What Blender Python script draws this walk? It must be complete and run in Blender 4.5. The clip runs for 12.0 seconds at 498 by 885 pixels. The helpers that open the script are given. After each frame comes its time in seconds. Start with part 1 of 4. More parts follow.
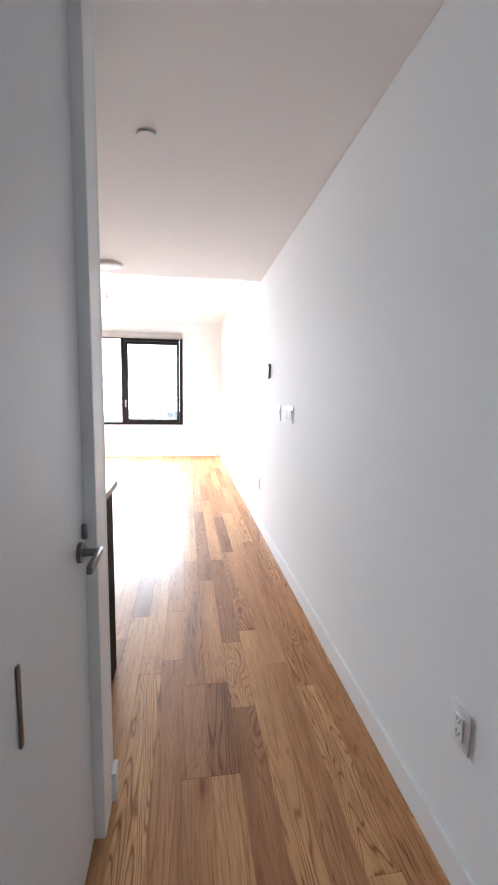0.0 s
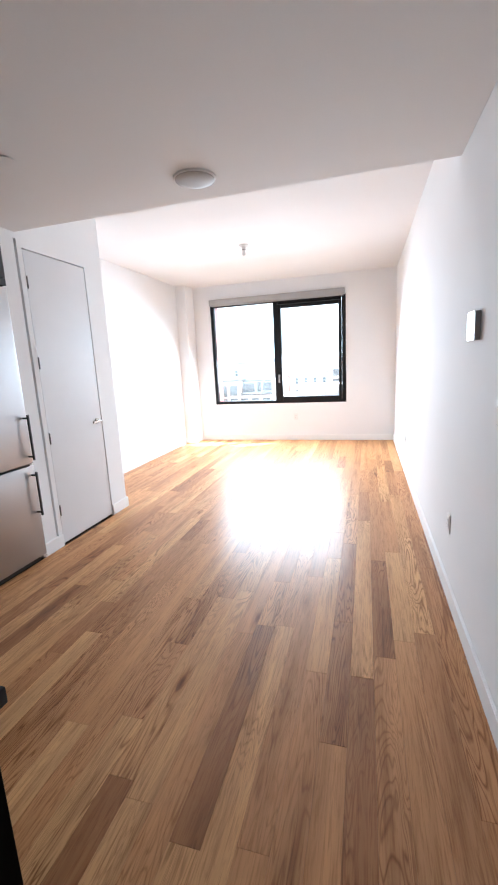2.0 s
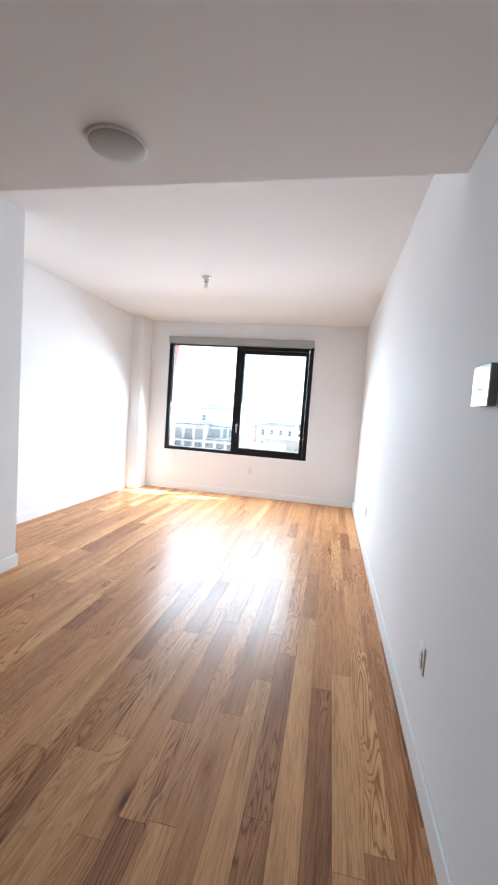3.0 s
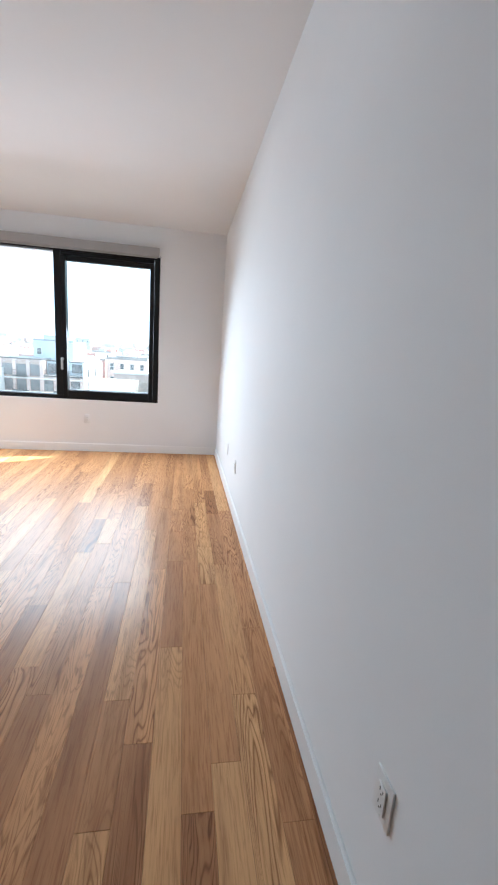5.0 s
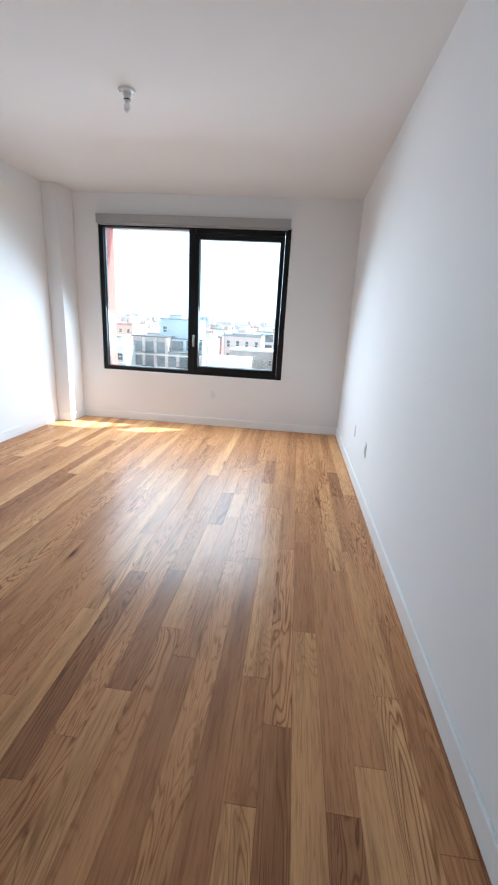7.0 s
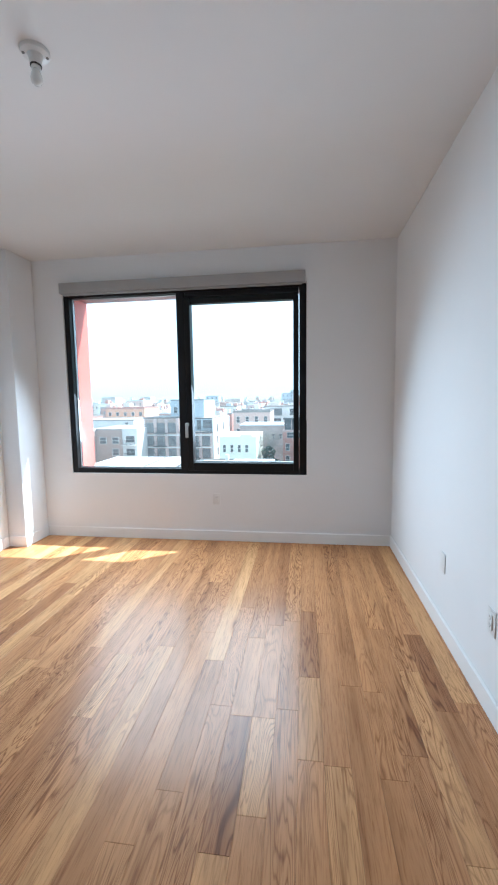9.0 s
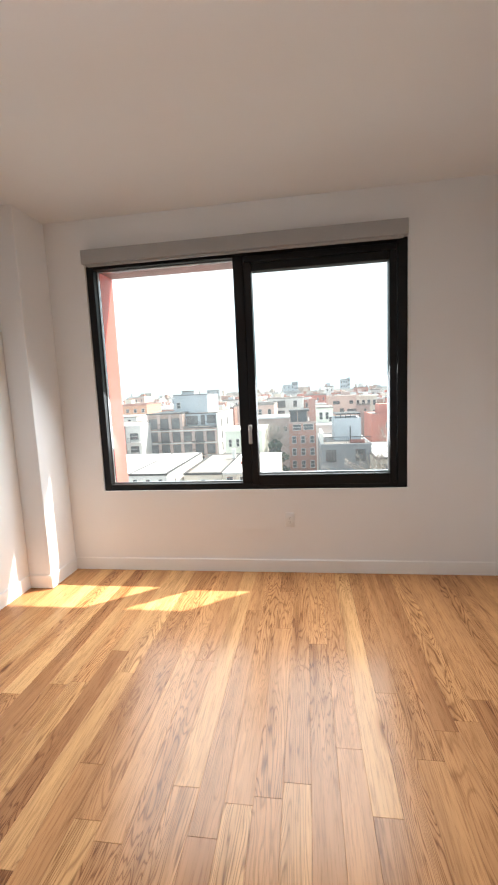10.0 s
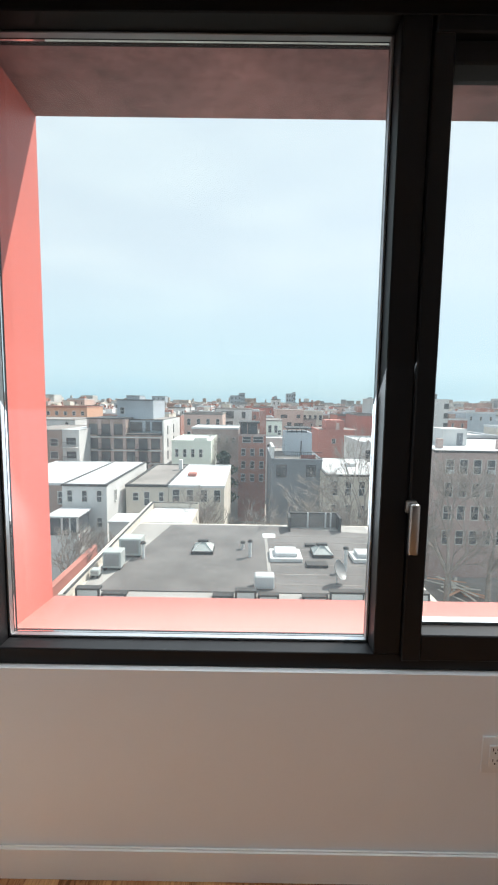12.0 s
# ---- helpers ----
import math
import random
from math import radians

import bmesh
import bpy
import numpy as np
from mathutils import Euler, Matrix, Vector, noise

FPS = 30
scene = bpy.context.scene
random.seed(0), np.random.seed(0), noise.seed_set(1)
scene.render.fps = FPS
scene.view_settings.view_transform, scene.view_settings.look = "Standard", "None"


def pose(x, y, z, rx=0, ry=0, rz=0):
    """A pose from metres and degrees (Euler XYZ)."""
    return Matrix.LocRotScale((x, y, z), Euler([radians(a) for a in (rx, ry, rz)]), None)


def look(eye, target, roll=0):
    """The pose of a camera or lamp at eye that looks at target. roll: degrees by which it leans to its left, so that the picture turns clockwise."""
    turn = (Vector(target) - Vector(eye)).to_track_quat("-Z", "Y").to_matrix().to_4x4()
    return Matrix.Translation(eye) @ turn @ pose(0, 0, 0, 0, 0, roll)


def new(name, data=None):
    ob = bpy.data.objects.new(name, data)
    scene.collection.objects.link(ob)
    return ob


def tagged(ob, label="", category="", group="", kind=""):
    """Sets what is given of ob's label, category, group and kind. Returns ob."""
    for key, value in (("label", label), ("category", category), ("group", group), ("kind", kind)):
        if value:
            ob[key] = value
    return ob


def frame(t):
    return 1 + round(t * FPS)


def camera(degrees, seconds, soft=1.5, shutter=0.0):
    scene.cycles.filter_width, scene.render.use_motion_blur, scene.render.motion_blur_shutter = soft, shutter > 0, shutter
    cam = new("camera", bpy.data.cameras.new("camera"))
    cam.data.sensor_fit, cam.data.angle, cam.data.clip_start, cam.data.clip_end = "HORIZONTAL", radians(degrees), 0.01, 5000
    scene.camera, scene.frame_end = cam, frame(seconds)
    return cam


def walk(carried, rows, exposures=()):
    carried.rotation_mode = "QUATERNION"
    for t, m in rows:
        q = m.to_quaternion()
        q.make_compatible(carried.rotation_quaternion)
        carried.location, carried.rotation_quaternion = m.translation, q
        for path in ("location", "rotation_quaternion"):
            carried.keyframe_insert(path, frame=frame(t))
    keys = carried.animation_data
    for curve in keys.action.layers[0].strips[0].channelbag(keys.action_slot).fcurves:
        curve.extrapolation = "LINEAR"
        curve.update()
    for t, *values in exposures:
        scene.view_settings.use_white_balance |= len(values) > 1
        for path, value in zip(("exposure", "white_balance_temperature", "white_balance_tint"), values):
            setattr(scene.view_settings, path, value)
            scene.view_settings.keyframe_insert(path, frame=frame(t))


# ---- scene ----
cam = camera(62.7, 12.0, soft=2.1)
PATH = [
    (0, (-0.717, 0.465, 1.31), (-0.416, 2.429, 1.082), 0.8),
    (0.5, (-0.587, 0.74, 1.323), (-0.599, 2.73, 1.119), -0.8),
    (1, (-0.479, 1.108, 1.385), (-0.761, 3.084, 1.263), -0.4),
    (1.5, (-0.418, 1.513, 1.417), (-0.921, 3.414, 1.051), 1.2),
    (2, (-0.475, 1.949, 1.409), (-1.022, 3.835, 1.03), -2.9),
    (2.5, (-0.454, 2.347, 1.407), (-0.965, 4.272, 1.229), 1.0),
    (3, (-0.453, 2.692, 1.396), (-0.835, 4.649, 1.246), 4.1),
    (3.5, (-0.438, 3.053, 1.421), (-0.462, 5.042, 1.212), 7.3),
    (3.7, (-0.411, 3.168, 1.416), (-0.325, 5.152, 1.175), 7.6),
    (5.3, (-0.506, 3.822, 1.373), (-0.17, 5.744, 0.933), 3.9),
    (5.5, (-0.53, 3.833, 1.377), (-0.268, 5.763, 0.925), 4.6),
    (6, (-0.557, 3.848, 1.366), (-0.495, 5.785, 0.874), 5.0),
    (6.5, (-0.579, 3.849, 1.374), (-0.642, 5.776, 0.841), 5.0),
    (7, (-0.633, 3.874, 1.36), (-0.822, 5.786, 0.804), 3.2),
    (7.2, (-0.658, 3.897, 1.348), (-0.876, 5.806, 0.792), 2.5),
    (8.8, (-0.747, 5.17, 1.391), (-0.994, 7.147, 1.216), -0.4),
    (9, (-0.814, 5.334, 1.404), (-1.083, 7.305, 1.195), -0.8),
    (9.5, (-1.2, 5.806, 1.399), (-1.536, 7.764, 1.169), -4.2),
    (10, (-1.533, 6.123, 1.431), (-1.812, 8.088, 1.189), -2.6),
    (10.5, (-1.895, 6.564, 1.388), (-2.056, 8.531, 1.059), -0.8),
    (11, (-2.113, 7.038, 1.39), (-2.21, 9.0, 1.018), 2.3),
    (11.5, (-2.281, 7.586, 1.413), (-2.34, 9.567, 1.146), 2.6),
    (12, (-2.412, 8.127, 1.453), (-2.418, 10.117, 1.255), 0.8),
]



EXPOSURES = [(0.0, 4.50, 6200, 11), (1.0, 4.02, 6100, 11), (2.0, 3.66, 6000, 10), (2.5, 3.40, 5950, 9), (3.5, 3.06, 5900, 7), (5.5, 2.72, 5800, 6), (7.0, 2.53, 5750, 5), (9.0, 2.22, 5500, 3),
             (9.5, 2.22, 6500, 10), (10.5, 1.94, 7100, 12), (11.0, 1.70, 7100, 11), (11.5, 1.42, 6700, 10), (12.0, 1.20, 6550, 10)]
walk(cam, [(t, look(e, g, r)) for t, e, g, r in PATH], EXPOSURES)

# ---- daylight ----
SUN_WAY = Vector((1.47, 1.04, 2.3)).normalized()
world = bpy.data.worlds.new("daylight")
scene.world = world
world.use_nodes = True
wn = world.node_tree.nodes
sky = wn.new("ShaderNodeTexSky")
sky.sky_type = "NISHITA"
sky.sun_disc = False
sky.sun_elevation = math.asin(SUN_WAY.z)
sky.sun_rotation = math.atan2(SUN_WAY.x, SUN_WAY.y)
sky.dust_density = 0.7
sky.air_density = 1.0
wn["Background"].inputs["Strength"].default_value = 0.066
# a thin pale veil of high cloud over the blue
wl = world.node_tree.links
coord = wn.new("ShaderNodeTexCoord")
stretch = wn.new("ShaderNodeMapping")
stretch.inputs["Scale"].default_value = (1.2, 1.2, 5.0)
wl.new(coord.outputs["Generated"], stretch.inputs["Vector"])
clouds = wn.new("ShaderNodeTexNoise")
clouds.inputs["Scale"].default_value = 2.6
clouds.inputs["Detail"].default_value = 6.0
wl.new(stretch.outputs["Vector"], clouds.inputs["Vector"])
thick = wn.new("ShaderNodeMapRange")
thick.inputs["From Min"].default_value, thick.inputs["From Max"].default_value = 0.35, 0.7
thick.inputs["To Min"].default_value, thick.inputs["To Max"].default_value = 0.80, 0.95
wl.new(clouds.outputs["Fac"], thick.inputs["Value"])
veil = wn.new("ShaderNodeMix")
veil.data_type = "RGBA"
wl.new(thick.outputs[0], veil.inputs[0])
wl.new(sky.outputs[0], veil.inputs[6])
# bluer and thinner in the haze above the horizon, whiter higher up
height = wn.new("ShaderNodeSeparateXYZ")
wl.new(coord.outputs["Generated"], height.inputs[0])
rise = wn.new("ShaderNodeValToRGB")
rise.color_ramp.elements[0].position, rise.color_ramp.elements[0].color = 0.0, (3.5, 5.4, 6.4, 1)
rise.color_ramp.elements[1].position, rise.color_ramp.elements[1].color = 0.30, (6.1, 7.0, 7.4, 1)
mid_sky = rise.color_ramp.elements.new(0.07)
mid_sky.color = (4.6, 6.2, 6.95, 1)
wl.new(height.outputs[2], rise.inputs[0])
wl.new(rise.outputs[0], veil.inputs[7])
wl.new(veil.outputs[2], wn["Background"].inputs["Color"])
sun = new("sun", bpy.data.lights.new("sun", "SUN"))
sun.data.energy = 2.9
sun.data.angle = radians(0.6)
sun.data.color = (1.0, 0.94, 0.86)
sun.matrix_basis = look(SUN_WAY * 60, (0, 0, 0))

# the open sky's light, gathered in the window's opening
gather = new("window_daylight", bpy.data.lights.new("window_daylight", "AREA"))
gather.data.shape = "RECTANGLE"
gather.data.size, gather.data.size_y = 2.28, 1.50
gather.data.energy = 16.4
gather.data.spread = radians(150)
gather.data.color = (0.79, 0.905, 1.0)
gather.matrix_basis = look((-2.0, 9.246, 1.577), (-1.8, 0, -5.4))

# ---- materials ----


def nodes_of(name):
    m = bpy.data.materials.new(name)
    m.use_nodes = True
    nt = m.node_tree
    return m, nt, nt.nodes["Principled BSDF"]


def link(nt, a, b):
    nt.links.new(a, b)


def position(nt, scale=(1, 1, 1), shift=None):
    geo = nt.nodes.new("ShaderNodeNewGeometry")
    mp = nt.nodes.new("ShaderNodeMapping")
    mp.inputs["Scale"].default_value = scale
    link(nt, geo.outputs["Position"], mp.inputs["Vector"])
    if shift is not None:
        link(nt, shift, mp.inputs["Location"])
    return mp.outputs["Vector"]


def noise_tex(nt, vec, scale, detail=4.0, rough=0.55, distort=0.0):
    n = nt.nodes.new("ShaderNodeTexNoise")
    n.inputs["Scale"].default_value = scale
    n.inputs["Detail"].default_value = detail
    n.inputs["Roughness"].default_value = rough
    n.inputs["Distortion"].default_value = distort
    link(nt, vec, n.inputs["Vector"])
    return n.outputs["Fac"]


def ramp(nt, fac, stops):
    r = nt.nodes.new("ShaderNodeValToRGB")
    els = r.color_ramp.elements
    while len(els) < len(stops):
        els.new(0.5)
    for e, (p, c) in zip(els, stops):
        e.position = p
        e.color = (*c, 1) if len(c) == 3 else c
    link(nt, fac, r.inputs["Fac"])
    return r.outputs["Color"]


def mix(nt, fac, a, b, how="MIX"):
    m = nt.nodes.new("ShaderNodeMix")
    m.data_type = "RGBA"
    m.blend_type = how
    for slot, v in ((0, fac), (6, a), (7, b)):
        if isinstance(v, (int, float)):
            m.inputs[slot].default_value = v
        elif isinstance(v, tuple):
            m.inputs[slot].default_value = (*v, 1)
        else:
            link(nt, v, m.inputs[slot])
    return m.outputs[2]


def bump(nt, bsdf, height, strength, distance):
    b = nt.nodes.new("ShaderNodeBump")
    b.inputs["Strength"].default_value = strength
    b.inputs["Distance"].default_value = distance
    link(nt, height, b.inputs["Height"])
    link(nt, b.outputs["Normal"], bsdf.inputs["Normal"])


def surface(name, color, rough=0.5, vary=0.12, big=1.5, fine=60.0, relief=0.0, metal=0.0, depth=0.002, spread=0.08, shine=0.5):
    """A plain surface with stains at one scale and grain at another."""
    m, nt, p = nodes_of(name)
    v = position(nt)
    stains = noise_tex(nt, v, big, 5)
    grain = noise_tex(nt, v, fine, 3)
    dark = tuple(c * (1 - vary) for c in color)
    light = tuple(min(1, c * (1 + vary * 0.6)) for c in color)
    c1 = ramp(nt, stains, [(0.3, dark), (0.7, light)])
    c2 = ramp(nt, grain, [(0.3, (1 - vary * 0.5,) * 3), (0.7, (1, 1, 1))])
    link(nt, mix(nt, 1.0, c1, c2, "MULTIPLY"), p.inputs["Base Color"])
    rr = nt.nodes.new("ShaderNodeMapRange")
    rr.inputs["To Min"].default_value = max(0.02, rough - spread)
    rr.inputs["To Max"].default_value = min(1, rough + spread)
    link(nt, stains, rr.inputs["Value"])
    link(nt, rr.outputs[0], p.inputs["Roughness"])
    p.inputs["Metallic"].default_value = metal
    p.inputs["Specular IOR Level"].default_value = shine
    if relief:
        bump(nt, p, grain, relief, depth)
    return m


def wood_floor_material(name, tones):
    """Oiled oak; tones: the colours between which its boards lie, dark to light."""
    m, nt, p = nodes_of(name)
    info = nt.nodes.new("ShaderNodeObjectInfo")
    rnd = info.outputs["Random"]
    sh = nt.nodes.new("ShaderNodeVectorMath")
    sh.operation = "MULTIPLY"
    comb = nt.nodes.new("ShaderNodeCombineXYZ")
    for i in range(3):
        link(nt, rnd, comb.inputs[i])
    link(nt, comb.outputs[0], sh.inputs[0])
    sh.inputs[1].default_value = (37.0, 91.0, 53.0)
    # tone of each board
    white = nt.nodes.new("ShaderNodeTexWhiteNoise")
    white.noise_dimensions = "1D"
    link(nt, rnd, white.inputs["W"])
    tone = ramp(nt, white.outputs["Value"], [(i / (len(tones) - 1), c) for i, c in enumerate(tones)])
    # cathedral grain: rings cut along the board, plain on some boards and bold on others
    low = noise_tex(nt, position(nt, (8.0, 0.75, 1.0), sh.outputs[0]), 1.0, 3, 0.45, 0.55)
    mul = nt.nodes.new("ShaderNodeMath")
    mul.operation = "MULTIPLY"
    mul.inputs[1].default_value = 30.0
    link(nt, low, mul.inputs[0])
    tri = nt.nodes.new("ShaderNodeMath")
    tri.operation = "PINGPONG"
    tri.inputs[1].default_value = 0.5
    link(nt, mul.outputs[0], tri.inputs[0])
    rings = ramp(nt, tri.outputs[0], [(0.0, (0.42, 0.33, 0.27)), (0.07, (0.58, 0.50, 0.44)), (0.20, (0.97, 0.95, 0.93)), (0.5, (1.05, 1.06, 1.07))])
    pores = noise_tex(nt, position(nt, (150.0, 7.0, 1.0), sh.outputs[0]), 1.0, 5, 0.65, 0.4)
    streak = ramp(nt, pores, [(0.34, (0.60, 0.50, 0.43)), (0.52, (1.03, 1.03, 1.03))])
    wide = noise_tex(nt, position(nt, (15.0, 0.9, 1.0), sh.outputs[0]), 1.0, 4)
    cloud = ramp(nt, wide, [(0.28, (0.62, 0.54, 0.48)), (0.44, (0.94, 0.92, 0.90)), (0.66, (1.16, 1.16, 1.15))])
    where = noise_tex(nt, position(nt, (2.4, 0.6, 1.0), sh.outputs[0]), 1.0, 1)
    amount = ramp(nt, where, [(0.40, (0.06,) * 3), (0.60, (0.96,) * 3)])
    knots = nt.nodes.new("ShaderNodeTexVoronoi")
    knots.inputs["Scale"].default_value = 1.0
    link(nt, position(nt, (4.2, 1.05, 1.0), sh.outputs[0]), knots.inputs["Vector"])
    knot = ramp(nt, knots.outputs["Distance"], [(0.0, (0.10, 0.05, 0.03)), (0.035, (0.30, 0.19, 0.13)), (0.07, (0.74, 0.64, 0.56)), (0.15, (1, 1, 1))])
    c = mix(nt, amount, tone, mix(nt, 1.0, tone, rings, "MULTIPLY"))
    c = mix(nt, 0.72, c, streak, "MULTIPLY")
    c = mix(nt, 0.85, c, cloud, "MULTIPLY")
    c = mix(nt, 0.95, c, knot, "MULTIPLY")
    link(nt, c, p.inputs["Base Color"])
    rr = nt.nodes.new("ShaderNodeMapRange")
    rr.inputs["To Min"].default_value = 0.52
    rr.inputs["To Max"].default_value = 0.40
    p.inputs["Specular IOR Level"].default_value = 0.09
    p.inputs["Coat Weight"].default_value = 0.072
    p.inputs["Coat IOR"].default_value = 4.0
    p.inputs["Coat Roughness"].default_value = 0.22
    link(nt, pores, rr.inputs["Value"])
    link(nt, rr.outputs[0], p.inputs["Roughness"])
    bump(nt, p, pores, 0.10, 0.0006)
    return m


def brick_material(name, c1, c2, mortar):
    m, nt, p = nodes_of(name)
    geo = nt.nodes.new("ShaderNodeNewGeometry")
    sep = nt.nodes.new("ShaderNodeSeparateXYZ")
    link(nt, geo.outputs["Position"], sep.inputs[0])
    add = nt.nodes.new("ShaderNodeMath")
    link(nt, sep.outputs[0], add.inputs[0])
    link(nt, sep.outputs[1], add.inputs[1])
    cmb = nt.nodes.new("ShaderNodeCombineXYZ")
    link(nt, add.outputs[0], cmb.inputs[0])
    link(nt, sep.outputs[2], cmb.inputs[1])
    b = nt.nodes.new("ShaderNodeTexBrick")
    b.inputs["Scale"].default_value = 1.0
    b.inputs["Brick Width"].default_value = 0.22
    b.inputs["Row Height"].default_value = 0.075
    b.inputs["Mortar Size"].default_value = 0.008
    b.inputs["Color1"].default_value = (*c1, 1)
    b.inputs["Color2"].default_value = (*c2, 1)
    b.inputs["Mortar"].default_value = (*mortar, 1)
    link(nt, cmb.outputs[0], b.inputs["Vector"])
    dirt = ramp(nt, noise_tex(nt, geo.outputs["Position"], 0.5, 5), [(0.3, (0.75, 0.75, 0.75)), (0.7, (1.05, 1.05, 1.05))])
    link(nt, mix(nt, 1.0, b.outputs["Color"], dirt, "MULTIPLY"), p.inputs["Base Color"])
    p.inputs["Roughness"].default_value = 0.9
    return m


def glass_material(name, tint, glare):
    """Clear glass; a thin even film, catching daylight, stands in for haze and glare."""
    m, nt, p = nodes_of(name)
    nt.nodes.remove(p)
    out = nt.nodes["Material Output"]
    tr = nt.nodes.new("ShaderNodeBsdfTransparent")
    tr.inputs["Color"].default_value = (*tint, 1)
    film = nt.nodes.new("ShaderNodeBsdfTranslucent")
    film.inputs["Color"].default_value = (0.80, 0.90, 0.96, 1)
    glare_amount = nt.nodes.new("ShaderNodeMapRange")
    glare_amount.inputs["To Min"].default_value, glare_amount.inputs["To Max"].default_value = glare * 0.8, glare * 1.2
    link(nt, noise_tex(nt, position(nt), 2.2, 5), glare_amount.inputs["Value"])
    veiled = nt.nodes.new("ShaderNodeMixShader")
    link(nt, glare_amount.outputs[0], veiled.inputs[0])
    link(nt, tr.outputs[0], veiled.inputs[1])
    link(nt, film.outputs[0], veiled.inputs[2])
    gl = nt.nodes.new("ShaderNodeBsdfGlossy")
    gl.inputs["Roughness"].default_value = 0.01
    fr = nt.nodes.new("ShaderNodeFresnel")
    fr.inputs["IOR"].default_value = 1.3
    mx = nt.nodes.new("ShaderNodeMixShader")
    link(nt, fr.outputs[0], mx.inputs[0])
    link(nt, veiled.outputs[0], mx.inputs[1])
    link(nt, gl.outputs[0], mx.inputs[2])
    link(nt, mx.outputs[0], out.inputs["Surface"])
    return m


WALL = surface("white_wall_paint", (0.868, 0.868, 0.868), 0.78, 0.025, 0.9, 240, 0.10, depth=0.0008, shine=0.2)
CEIL = surface("flat_ceiling_paint", (0.83, 0.825, 0.82), 0.85, 0.03, 0.7, 180, 0.10, depth=0.0008)
TRIM = surface("satin_trim_paint", (0.90, 0.90, 0.895), 0.38, 0.03, 3, 120, 0.05)
DOORPAINT = surface("satin_door_paint", (0.74, 0.745, 0.76), 0.40, 0.03, 2, 160, 0.06)
OAKS = {"dark": wood_floor_material("dark_oiled_oak", [(0.325, 0.144, 0.060), (0.37, 0.168, 0.071), (0.41, 0.190, 0.081)]),
        "mid": wood_floor_material("oiled_oak", [(0.435, 0.208, 0.088), (0.495, 0.241, 0.104), (0.545, 0.274, 0.119)]),
        "light": wood_floor_material("pale_oiled_oak", [(0.545, 0.285, 0.124), (0.59, 0.318, 0.141), (0.63, 0.352, 0.160)])}
SUBFLOOR = surface("dark_subfloor", (0.03, 0.018, 0.01), 0.9, 0.3)
BLACKFRAME = surface("black_powder_coat", (0.007, 0.007, 0.008), 0.48, 0.2, 4, 300, 0.08, depth=0.0005, shine=0.25)
GASKET = surface("aluminium_spacer", (0.40, 0.41, 0.42), 0.40, 0.1, 6, 200, metal=0.9)
SATIN = surface("satin_nickel", (0.55, 0.54, 0.52), 0.30, 0.1, 9, 300, metal=1.0)
GUNMETAL = surface("dark_nickel", (0.20, 0.195, 0.19), 0.32, 0.15, 9, 300, metal=1.0)
SHADE = surface("grey_shade_fabric", (0.40, 0.395, 0.39), 0.8, 0.06, 3, 700, 0.3, depth=0.0006)
PLASTIC = surface("white_plastic", (0.80, 0.80, 0.79), 0.32, 0.03, 8, 200)
SLOT = surface("dark_slot", (0.03, 0.03, 0.03), 0.6, 0.1)
PANEL = surface("white_glass_panel", (0.82, 0.84, 0.85), 0.08, 0.02)
DARKSIDE = surface("grey_plastic", (0.27, 0.27, 0.27), 0.45, 0.1)
BARS = surface("grey_print", (0.25, 0.27, 0.28), 0.5, 0.05)
CABINET = surface("black_brown_laminate", (0.0038, 0.003, 0.0028), 0.55, 0.3, 3, 120, 0.12, depth=0.0005, shine=0.03)
CABFRONT = surface("charcoal_cabinet_front", (0.035, 0.035, 0.038), 0.35, 0.15, 2, 150)
COUNTER = surface("charcoal_stone", (0.026, 0.028, 0.029), 0.36, 0.22, 6, 220, 0.05, shine=0.22)
STEEL = surface("brushed_steel", (0.42, 0.43, 0.445), 0.34, 0.05, 1.2, 400, 0.05, metal=1.0, depth=0.0003)
YELLOW = surface("yellow_label", (0.85, 0.75, 0.02), 0.5, 0.04)
BLACKINK = surface("black_ink", (0.02, 0.02, 0.02), 0.5, 0.05)
MAGNET = surface("dark_grey_film", (0.06, 0.06, 0.065), 0.3, 0.1)
FROST = surface("frosted_dome", (0.37, 0.37, 0.37), 0.55, 0.03)
BULBGLASS = surface("frosted_bulb", (0.85, 0.85, 0.84), 0.18, 0.02)
PORCELAIN = surface("white_porcelain", (0.74, 0.74, 0.73), 0.35, 0.04)
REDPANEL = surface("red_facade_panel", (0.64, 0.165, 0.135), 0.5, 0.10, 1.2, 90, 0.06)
# the sides' red, dimness and glass veil put into the colour; weathered streaks
SOFFITPANEL = surface("veiled_weathered_soffit", (0.34, 0.205, 0.195), 0.45, 0.45, 3.5, 28, 0.15)
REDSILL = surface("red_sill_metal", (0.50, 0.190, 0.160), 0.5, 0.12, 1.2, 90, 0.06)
GLASS = glass_material("glare_veiled_glass", (0.97, 0.985, 0.985), 0.013)
MEMBRANE = surface("grey_roof_membrane", (0.155, 0.148, 0.145), 0.85, 0.30, 0.5, 7, 0.3, depth=0.01)
WHITEROOF = surface("silver_white_roof_coat", (0.58, 0.595, 0.61), 0.7, 0.22, 0.25, 4)
GREYROOF = surface("weathered_roof", (0.27, 0.25, 0.235), 0.9, 0.3, 0.3, 5)
GRAVEL = surface("pale_ballast", (0.36, 0.35, 0.335), 0.95, 0.25, 0.4, 12)
COPING = surface("dark_coping", (0.05, 0.05, 0.05), 0.6, 0.2)
PALE = surface("pale_stucco", (0.63, 0.63, 0.625), 0.9, 0.16, 0.25, 3)
CREAM = surface("cream_stucco", (0.64, 0.59, 0.52), 0.9, 0.16, 0.25, 3)
